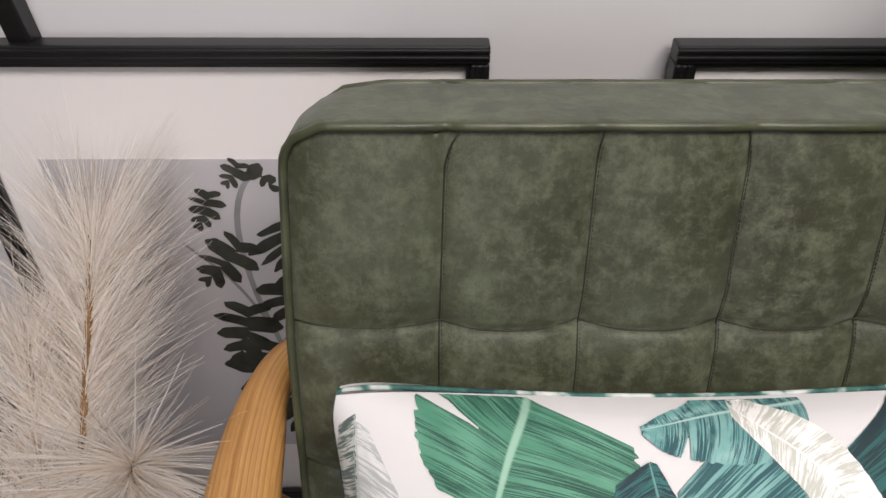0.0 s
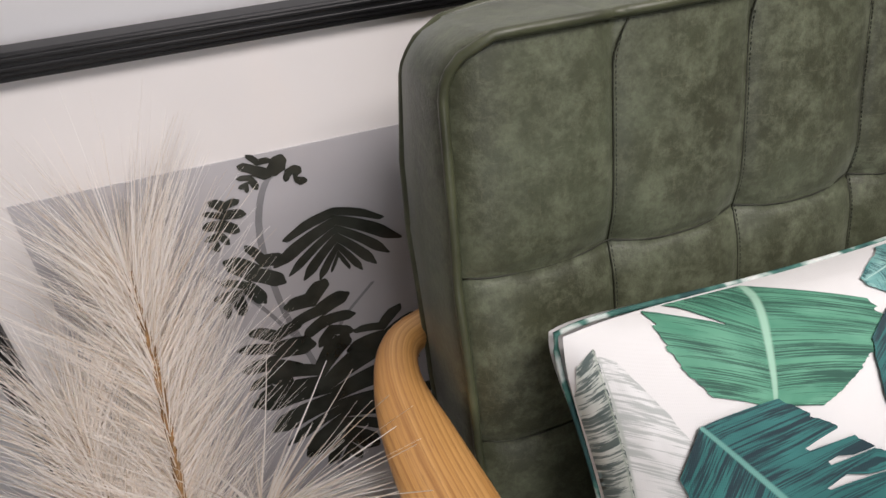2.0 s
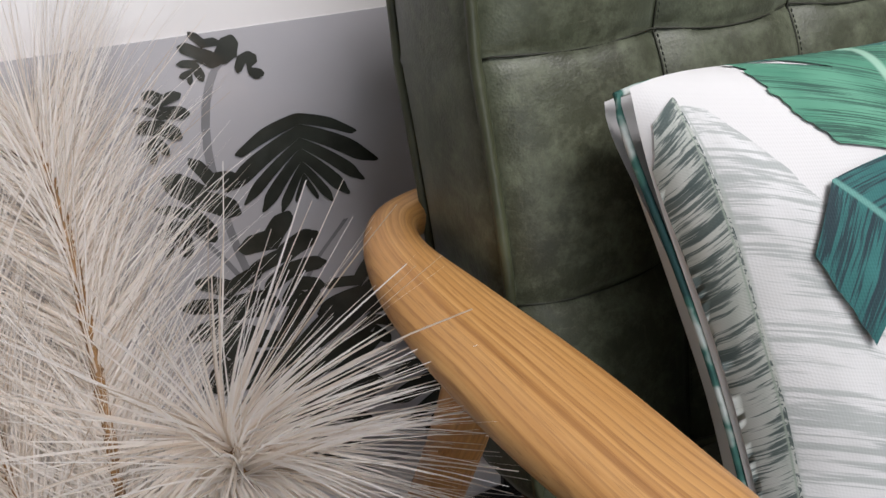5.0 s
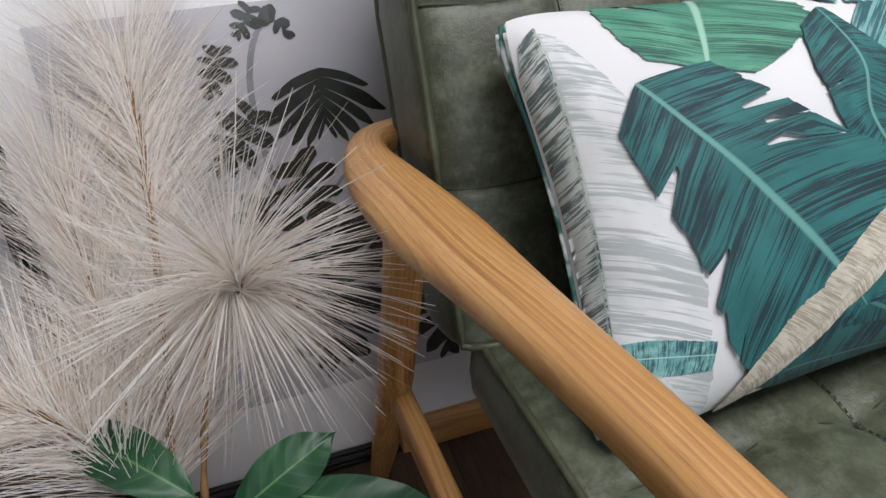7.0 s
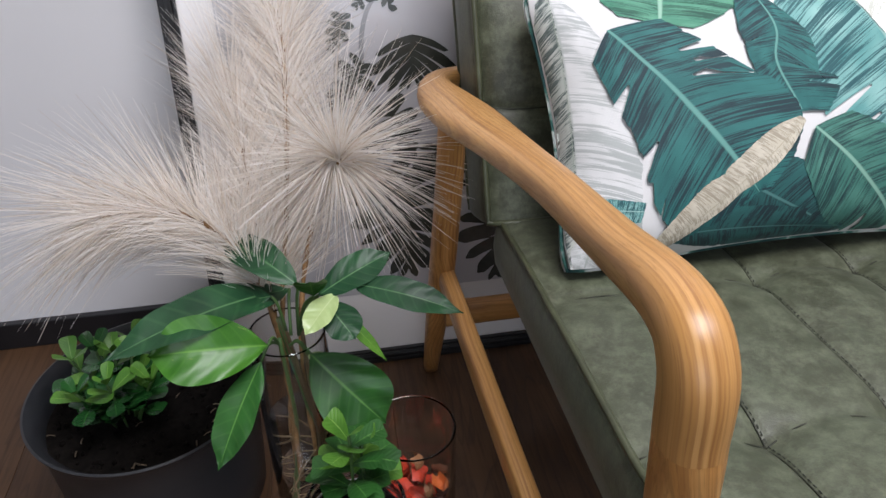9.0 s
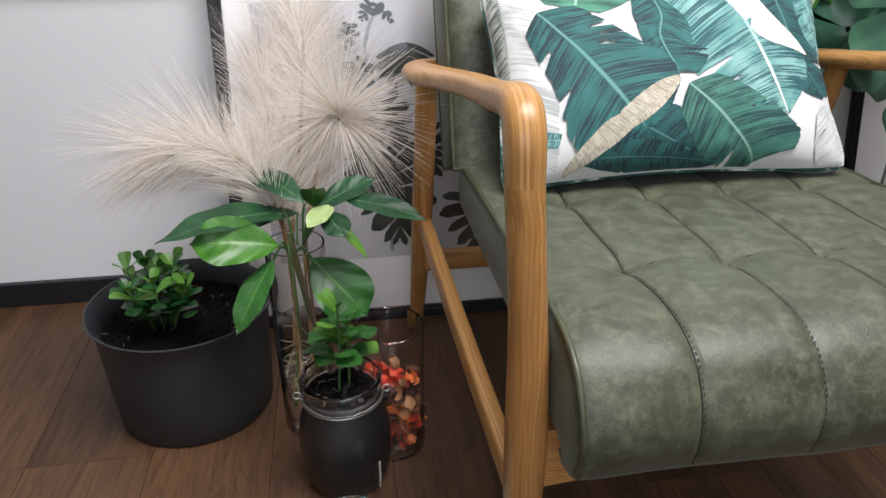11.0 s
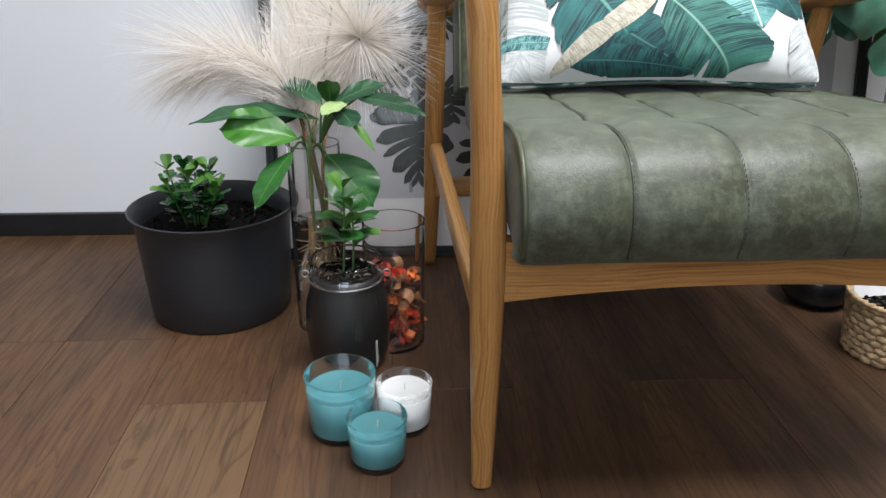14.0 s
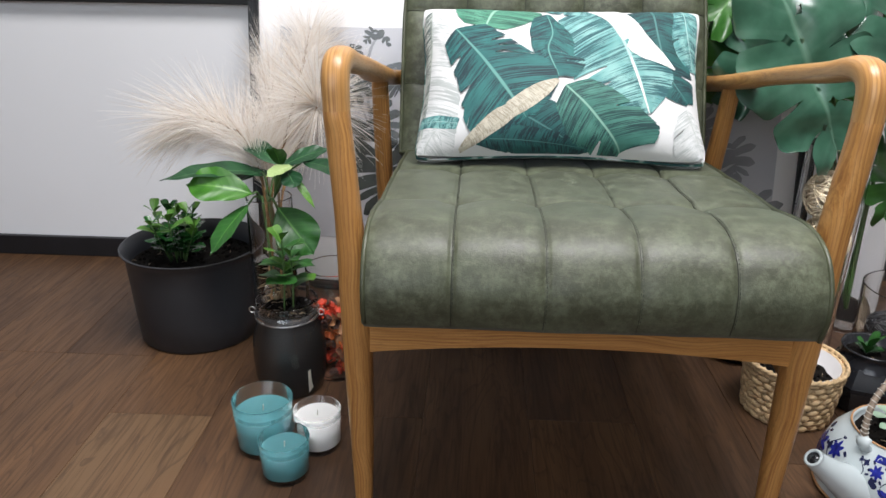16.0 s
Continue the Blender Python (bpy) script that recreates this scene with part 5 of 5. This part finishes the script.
def rattan_ball(at, r, mat, label, seed, turns=34):
    """A ball of loosely wound canes."""
    rnd = random.Random(seed)
    bm = bmesh.new()
    for k in range(turns):
        axis = Vector((rnd.gauss(0, 1), rnd.gauss(0, 1), rnd.gauss(0, 1))).normalized()
        a = axis.orthogonal().normalized()
        b = axis.cross(a)
        tilt, rr = rnd.uniform(-0.5, 0.5), r * rnd.uniform(0.86, 1.0)
        c = math.sqrt(1 - tilt * tilt)
        pts = [Vector(at) + (a * math.cos(6.283 * j / 24) + b * math.sin(6.283 * j / 24)) * rr * c + axis * rr * tilt for j in range(24)]
        wire(pts, rnd.uniform(0.0012, 0.0019), 24, 5, bm, closed=True)
    return tagged(part("rattan_ball", bm, mat), label, "rattan ball", "rattan balls in glass")


BX, BY = 0.708, 0.335
cyl = tumbler("glass_cylinder", (BX, BY), 0.058, 0.059, 0.430, 0.003, "tall clear glass cylinder with pale rattan balls")
for k, (dx, dy, z) in enumerate(((0.003, 0.0, 0.059), (-0.004, 0.002, 0.149), (0.004, -0.002, 0.239), (-0.003, 0.0, 0.329))):
    rattan_ball((BX + dx, BY + dy, z), 0.0495, RATTAN, "pale bleached rattan ball inside the glass cylinder", 50 + k, 42)

bowl = tumbler("glass_bowl", (0.850, 0.225), 0.088, 0.092, 0.185, 0.0035, "wide clear glass bowl with black and brown rattan balls")
rattan_ball((0.800, 0.205, 0.112), 0.036, RATTAN_BLACK, "black rattan ball inside the glass bowl", 70, 60)
rattan_ball((0.800, 0.235, 0.047), 0.036, plain("brown_rattan", (0.20, 0.085, 0.035), 0.6), "brown rattan ball inside the glass bowl", 71, 40)
rattan_ball((0.875, 0.190, 0.047), 0.036, RATTAN, "pale rattan ball inside the glass bowl", 72, 40)

# monstera
plant = thing("monstera_plant", (0.80, 0.44, 0), "large glossy monstera plant with split leaves in a glass vase", "plant")
see_through(part("plant_vase", lathe([(0.0, 0.0), (0.047, 0.0), (0.050, 0.003), (0.052, 0.399), (0.0505, 0.40), (0.049, 0.399), (0.047, 0.011), (0.0, 0.008)], (0.845, 0.435, 0), 48), GLASS, plant, "clear glass vase", sharp=50))


def monstera(base, tip, w, seed, mat, up, root, sag=0.02, fan=(-80, 140), count=5, gap=0.15, cup=0.10, left=None, right=None):
    base, tip = Vector(base), Vector(tip)
    length, x = (tip - base).length, (tip - base).normalized()
    z = (Vector(up) - x * x.dot(Vector(up))).normalized()
    y = z.cross(x)

    def place(a, b, t, s):
        f = a / length
        h = sag * length * 4 * f * (1 - f) + cup * abs(b) - 0.9 * b * b + 0.012 * math.sin(t * 19 + s * 2.6 + seed) * abs(s) + 0.016 * noise.noise(Vector((a * 14, b * 14, seed)))
        return base + x * a + y * b + z * h
    left, right = left or marks(count, seed), right or marks(count, seed + 9)
    shape = lambda t: w * (0.62 + 0.38 * math.sin(math.pi * min(1, t * 1.25))) * (1 - 0.42 * max(0, (t - 0.55) / 0.45) ** 1.5)
    part("leaf", lobed_leaf(place, lambda t: (length * t, 0.0), shape, lambda t: fan[0] + fan[1] * t, left, right, 0.26, gap, left[1:-1:2] + right[1:-1:2], 12, 20), mat, plant)
    r = Vector(root)
    part("leaf_stalk", wire([r, (r.x * 0.6 + base.x * 0.4, r.y * 0.6 + base.y * 0.4 + 0.02, r.z + 0.6 * (base.z - r.z) + 0.03), base + Vector((0, 0.01, 0.0))], 0.0038, 16, 7), STEM, plant)


ROOT_AT = (0.845, 0.435, 0.05)
monstera((0.532, 0.330, 0.715), (0.684, 0.300, 0.424), 0.150, 2, LEAF_MONSTERA, (0.1, -1, 0.25), ROOT_AT, 0.03, (-70, 120), left=[0.0, 0.22, 0.46, 0.70, 1.0], right=[0.0, 0.34, 0.62, 0.82, 1.0])
monstera((0.770, 0.360, 0.680), (0.885, 0.330, 0.430), 0.150, 3, LEAF_MONSTERA, (0.2, -1, 0.3), ROOT_AT)
monstera((0.640, 0.420, 0.660), (0.520, 0.400, 0.500), 0.120, 5, LEAF_MONSTERA, (-0.2, -1, 0.3), ROOT_AT)
monstera((0.560, 0.480, 0.760), (0.470, 0.450, 0.640), 0.125, 6, LEAF_MONSTERA_LIT, (-0.2, -1, 0.4), ROOT_AT)
monstera((0.560, 0.470, 0.620), (0.520, 0.460, 0.500), 0.110, 16, LEAF_MONSTERA_LIT, (-0.2, -1, 0.3), ROOT_AT)
monstera((0.690, 0.470, 0.600), (0.730, 0.430, 0.470), 0.120, 7, LEAF_MONSTERA_LIT, (0.1, -1, 0.2), ROOT_AT)
monstera((0.640, 0.470, 0.830), (0.760, 0.430, 0.690), 0.140, 8, LEAF_MONSTERA, (0.1, -1, 0.4), ROOT_AT)
monstera((0.850, 0.430, 0.420), (0.835, 0.360, 0.280), 0.080, 9, LEAF_MONSTERA_LIT, (0.1, -1, 0.2), ROOT_AT)

monstera((0.480, 0.560, 0.900), (0.560, 0.520, 0.740), 0.130, 21, LEAF_MONSTERA_LIT, (-0.1, -1, 0.3), ROOT_AT)
monstera((0.780, 0.580, 0.860), (0.860, 0.540, 0.690), 0.150, 22, LEAF_MONSTERA_LIT, (0.1, -1, 0.3), ROOT_AT)
monstera((0.560, 0.580, 0.700), (0.640, 0.560, 0.570), 0.130, 25, LEAF_MONSTERA_LIT, (0.1, -1, 0.3), ROOT_AT)

# wicker basket
KX, KY = 0.588, 0.096
basket = thing("wicker_basket", (KX, KY, 0), "small woven wicker basket planter with a white lining", "basket")
part("basket_wall", lathe([(0.0, 0.0), (0.064, 0.0), (0.070, 0.004), (0.0805, 0.100), (0.078, 0.103), (0.0755, 0.100), (0.066, 0.010), (0.0, 0.008)], (KX, KY, 0), 40), WICKER, basket)
part("lining", lathe([(0.0, 0.012), (0.062, 0.012), (0.0745, 0.101), (0.0735, 0.101), (0.060, 0.014), (0.0, 0.013)], (KX, KY, 0), 40), LINING, basket, "pale inner lining")
for row in range(9):
    z = 0.007 + row * 0.0113
    r = 0.0700 + 0.0105 * z / 0.1
    rnd = random.Random(row)
    for k in range(22):
        j0, bulge, tip = k + 0.5 * (row % 2) + rnd.uniform(-0.08, 0.08), rnd.uniform(0.0030, 0.0044), rnd.uniform(0.0008, 0.0024)
        pts = []
        for j in range(6):
            f = j / 5
            a = 2 * math.pi * (j0 - 0.08 + 1.20 * f) / 22
            rr = r + bulge * math.sin(math.pi * f) ** 0.7
            wide = 0.35 + 0.65 * math.sin(math.pi * min(1, f * 0.8 + 0.12))
            pts.append((KX + rr * math.cos(a), KY + rr * math.sin(a), z + tip * (2 * f - 1) * (1 if row % 2 else -1), 0.0019 * wide, 0.0066 * wide))
        a = 2 * math.pi * (j0 + 0.5) / 22
        part("wicker_strand", tube(pts, 6, 6, up=(math.cos(a), math.sin(a), 0)), WICKER, basket)
for k in range(40):
    a0, a1 = (2 * math.pi * (k + d) / 40 for d in (0, 1.8))
    pts = [(KX + (0.0815 + 0.003 * math.sin(math.pi * f)) * math.cos(a0 + (a1 - a0) * f), KY + (0.0815 + 0.003 * math.sin(math.pi * f)) * math.sin(a0 + (a1 - a0) * f), 0.1005 + 0.005 * f, 0.0028, 0.0038) for f in (0, 0.33, 0.66, 1)]
    part("rim_strand", tube(pts, 5, 6, up=(math.cos(a0), math.sin(a0), 0)), WICKER, basket)
soil_part((KX, KY, 0.070), 0.070, basket, 15, 110, 16)

# black faceted pot
dark = thing("faceted_pot", (0.735, 0.125, 0), "glossy black faceted ceramic pot with a small succulent", "plant pot")
part("pot_body", lathe([(0.0, 0.0), (0.054, 0.0), (0.069, 0.048), (0.070, 0.056), (0.057, 0.090), (0.0, 0.092)], (0.735, 0.125, 0), 8), GLAZE_AND_SHADE, dark, smooth=False)
part("pot_neck", lathe([(0.056, 0.086), (0.051, 0.096), (0.049, 0.110), (0.0525, 0.114), (0.0515, 0.117), (0.0465, 0.114), (0.045, 0.096), (0.0, 0.094)], (0.735, 0.125, 0), 40), GLAZE_AND_SHADE, dark)
soil_part((0.735, 0.125, 0.100), 0.044, dark, 25, 50, 4)
rnd = random.Random(77)
for k in range(9):
    a, l = k * 2.4, rnd.uniform(0.016, 0.030)
    b = Vector((0.722, 0.120, 0.104))
    part("leaf", leaf3(b, b + Vector((math.cos(a) * l, math.sin(a) * l, 0.010 + 0.016 * (k % 3))), 0.0095, 0.05, cup=0.2, n=12, m=3, peak=0.6), LEAF_MID if k % 3 else LEAF_BUSH, dark)

# a dark bowl further back under the chair
dish = thing("dark_bowl", (0.545, 0.30, 0), "low dark glass bowl standing on the floor", "bowl")
part("bowl_body", lathe([(0.0, 0.0), (0.045, 0.0), (0.060, 0.02), (0.066, 0.05), (0.064, 0.07), (0.061, 0.07), (0.062, 0.05), (0.055, 0.02), (0.0, 0.01)], (0.560, 0.290, 0), 36), GLAZE_AND_SHADE, dish)

# blue and white teapot as a planter
TX, TY = 0.655, -0.120
teapot = thing("teapot", (TX, TY, 0), "blue and white porcelain teapot planted with seedlings", "teapot")
BODY = [(0.0, 0.004), (0.085, 0.0), (0.098, 0.004), (0.1005, 0.012), (0.098, 0.020), (0.1000, 0.036), (0.097, 0.060), (0.088, 0.084), (0.074, 0.102), (0.067, 0.108), (0.066, 0.112), (0.0635, 0.112), (0.062, 0.106), (0.062, 0.090), (0.0, 0.088)]
pot_china = part("pot_body", lathe(BODY, (TX, TY, 0), 56), CHINA, teapot, "pale glazed porcelain")
part("rim", wire([(TX + 0.0655 * math.cos(k / 40 * 6.283), TY + 0.0655 * math.sin(k / 40 * 6.283), 0.1115) for k in range(40)], 0.0016, 40, 6, closed=True), TERRA, pot_china, "bare clay rim")
part("foot_rim", wire([(TX + 0.099 * math.cos(k / 48 * 6.283), TY + 0.099 * math.sin(k / 48 * 6.283), 0.006) for k in range(48)], 0.0024, 48, 6, closed=True), TERRA, pot_china, "brown clay foot rim")


def body_point(ang, z, lift=0.0):
    """A point on the pot's side at that height."""
    prof = sorted((b, a) for a, b in BODY[3:10])
    r = np.interp(z, [p[0] for p in prof], [p[1] for p in prof]) + lift
    return Vector((TX + r * math.cos(ang), TY + r * math.sin(ang), z))


def glaze_blot(ang, z, size, seed, mat, lobes=7):
    """A painted flower or leaf lying on the curved side."""
    rnd = random.Random(seed)
    ph = rnd.uniform(0, 6)

    def fn(u, v):
        th = 6.283 * u
        rr = size * v * (0.78 + 0.22 * math.cos(lobes * th + ph))
        return body_point(ang + rr * math.cos(th) / 0.095, min(0.098, max(0.014, z + rr * math.sin(th))), 0.0004 + 0.0001 * (seed % 6))
    part("painted_flower", grid(fn, 36, 6), mat, pot_china)


for ang, z, size, seed in ((4.25, 0.050, 0.025, 1), (2.75, 0.060, 0.024, 2), (3.62, 0.026, 0.012, 3), (5.0, 0.040, 0.020, 5), (3.20, 0.078, 0.015, 8), (3.05, 0.035, 0.013, 9), (3.95, 0.083, 0.010, 10), (1.6, 0.05, 0.02, 6), (0.4, 0.05, 0.02, 7)):
    glaze_blot(ang, z, size, seed, COBALT)
    glaze_blot(ang + 0.02, z, size * 0.34, seed + 40, CHINA_BLUE, 5)
    for q in range(4):
        b = q * 1.6 + seed
        glaze_blot(ang + 1.35 * size * math.cos(b) / 0.095, z + 1.3 * size * math.sin(b), size * 0.28, seed * 7 + q, COBALT_DARK, 2)
for k in range(34):
    rnd = random.Random(90 + k)
    glaze_blot(2.5 + k * 0.09, rnd.uniform(0.020, 0.092), rnd.uniform(0.0025, 0.0055), 100 + k, COBALT_DARK, 2 + k % 3)
for k in range(13):
    a, z0 = 2.65 + k * 0.21, 0.022 + 0.018 * (k % 3)
    part("painted_scroll", wire([body_point(a + 0.07 * math.sin(j * 1.1 + k), z0 + 0.007 * j, 0.0004) for j in range(6)], 0.0007, 18, 4), COBALT_DARK, pot_china)
part("painted_band", grid(lambda u, v: body_point(3.85 + 1.5 * u, 0.0945 + 0.0085 * v, 0.0008), 24, 2), COBALT, pot_china, "cobalt blue band")
for k in range(9):
    a = 3.92 + 0.155 * k
    part("band_scroll", wire([body_point(a + 0.03 * math.cos(j), 0.0985 + 0.0022 * math.sin(j * 1.3), 0.0013) for j in range(5)], 0.0006, 12, 4), CHINA, pot_china)
# spout towards the chair
SPOUT_WAY = Vector((-0.72, -0.12, 0.68)).normalized()
sp = [(0.600, -0.158, 0.030, 0.034, 0.030), (0.575, -0.165, 0.046, 0.031, 0.028), (0.545, -0.172, 0.068, 0.0225, 0.0210), (0.520, -0.177, 0.088, 0.0165, 0.0160), (0.508, -0.179, 0.098, 0.0142, 0.0142), (0.505, -0.1795, 0.101, 0.0142, 0.0142)]
spout = part("spout", tube(sp, 28, 18, up=(0.3, 0.9, 0.1), caps=False), CHINA, teapot, "pale glazed spout")
# a solid dark disc stands for the shade in the open spout
part("spout_mouth", tube([(0.5065, -0.1792, 0.0995, 0.0090, 0.0090), (0.5045, -0.1796, 0.1016, 0.0092, 0.0092)], 2, 18, up=(0.3, 0.9, 0.1)), GLAZE_AND_SHADE, spout)
part("spout_lip", wire([Vector((0.505, -0.1795, 0.101)) + SPOUT_WAY.orthogonal().normalized() * 0.0115 * math.cos(k * 0.3142) + SPOUT_WAY.cross(SPOUT_WAY.orthogonal().normalized()) * 0.0115 * math.sin(k * 0.3142) for k in range(20)], 0.0026, 20, 8, closed=True), CHINA, spout)
part("lug", tube([(TX - 0.062, TY - 0.030, 0.098, 0.010, 0.007), (TX - 0.072, TY - 0.034, 0.112, 0.011, 0.006), (TX - 0.066, TY - 0.032, 0.120, 0.008, 0.004)], 8, 10, up=(0.4, -0.9, 0)), CHINA, teapot)
CANE = plain("grey_cane", (0.25, 0.195, 0.145), 0.6, vary=0.4, scale=120, relief=0.4)
CORD = plain("white_cord", (0.66, 0.63, 0.58), 0.7)
arc = [(TX - 0.068, TY - 0.030, 0.108), (TX - 0.070, TY - 0.026, 0.140), (TX - 0.058, TY - 0.014, 0.176), (TX - 0.025, TY + 0.004, 0.203), (TX + 0.020, TY + 0.018, 0.205), (TX + 0.058, TY + 0.028, 0.176), (TX + 0.070, TY + 0.034, 0.140), (TX + 0.068, TY + 0.034, 0.108)]
grip = part("handle", wire(arc, 0.0044, 48, 10), CANE, teapot, "bundled cane handle")
bm = bmesh.new()
line = [Vector(p) for p in smooth_path(arc, 70)]
for k in range(2, 68, 2):
    d = (line[k + 1] - line[k - 1]).normalized()
    s = d.orthogonal().normalized()
    o = d.cross(s)
    tube([(*(line[k] + s * 0.0050 * math.cos(j / 10 * 6.283) + o * 0.0050 * math.sin(j / 10 * 6.283) + d * 0.0012 * math.sin(j / 10 * 6.283)), 0.0005, 0.0008) for j in range(10)], ring=5, bm=bm, closed=True, up=(0.3, 0.2, 0.9))
part("cord_binding", bm, CORD, grip, "white cord binding")
soil_part((TX, TY, 0.098), 0.060, teapot, 35, 90, 8)
rnd = random.Random(13)
for k in range(5):
    p = Vector((TX + rnd.uniform(-0.03, 0.04), TY + rnd.uniform(-0.035, 0.035), 0.098))
    q = p + Vector((rnd.uniform(-0.006, 0.006), rnd.uniform(-0.006, 0.006), rnd.uniform(0.022, 0.034)))
    part("stem", wire([p, p.lerp(q, 0.5), q], 0.0010, 6, 5), STEM, teapot)
    for s in (0, 3.14, 1.57):
        a = s + k
        part("leaf", leaf3(q, q + Vector((0.026 * math.cos(a), 0.026 * math.sin(a), 0.003)), 0.0100, 0.05, cup=0.1, n=8, m=3, peak=0.55), LEAF_PALE, teapot)


# ---- floor planks ----
W, L, GAP = 0.1835, 1.22, 0.0003


def plank_mesh(length):
    bm = bmesh.new()
    h, e = 0.012, 0.0006
    x, y = W / 2 - GAP, length / 2 - GAP
    top = [bm.verts.new((a * (x - e), b * (y - e), 0)) for a, b in ((-1, -1), (1, -1), (1, 1), (-1, 1))]
    rim = [bm.verts.new((a * x, b * y, -e)) for a, b in ((-1, -1), (1, -1), (1, 1), (-1, 1))]
    low = [bm.verts.new((a * x, b * y, -h)) for a, b in ((-1, -1), (1, -1), (1, 1), (-1, 1))]
    bm.faces.new(top)
    for u, v in ((top, rim), (rim, low)):
        for k in range(4):
            bm.faces.new((u[k], v[k], v[(k + 1) % 4], u[(k + 1) % 4]))
    me = bpy.data.meshes.new("plank")
    bmesh.ops.recalc_face_normals(bm, faces=bm.faces)
    bm.to_mesh(me)
    bm.free()
    me.materials.append(PLANK)
    return me


PLANKS = {}
rnd = random.Random(11)
columns = range(-9, 16)
for c in columns:
    x = -0.5185 + c * W
    if x < LEFT_X or x > RIGHT_X:
        continue
    # known end joints near the chair; the others fall at random
    start = {0: 0.003, -1: 0.195 + 0.0, 2: 0.021, 3: -0.42, 4: 0.030, 1: 0.62}.get(c, rnd.uniform(-0.6, 0.6))
    y = start - 3 * L
    while y < WALL_Y:
        y0, y1 = max(y, BACK_Y), min(y + L, WALL_Y - 0.004)
        if y1 - y0 > 0.02:
            key = round(y1 - y0, 3)
            if key not in PLANKS:
                PLANKS[key] = plank_mesh(key)
            ob = new("plank", PLANKS[key])
            ob.location = (x, (y0 + y1) / 2, 0)
            pale = {(0, 0.003): 0.86, (-1, 0.195): 0.62, (-2, 0.0): 0.7, (0, 1.223): 0.45}.get((c, round(y + L, 3)), rnd.uniform(0.0, 0.5))
            ob.color = (pale, pale, pale, 1)
            ob.parent = floor_ob
        y += L
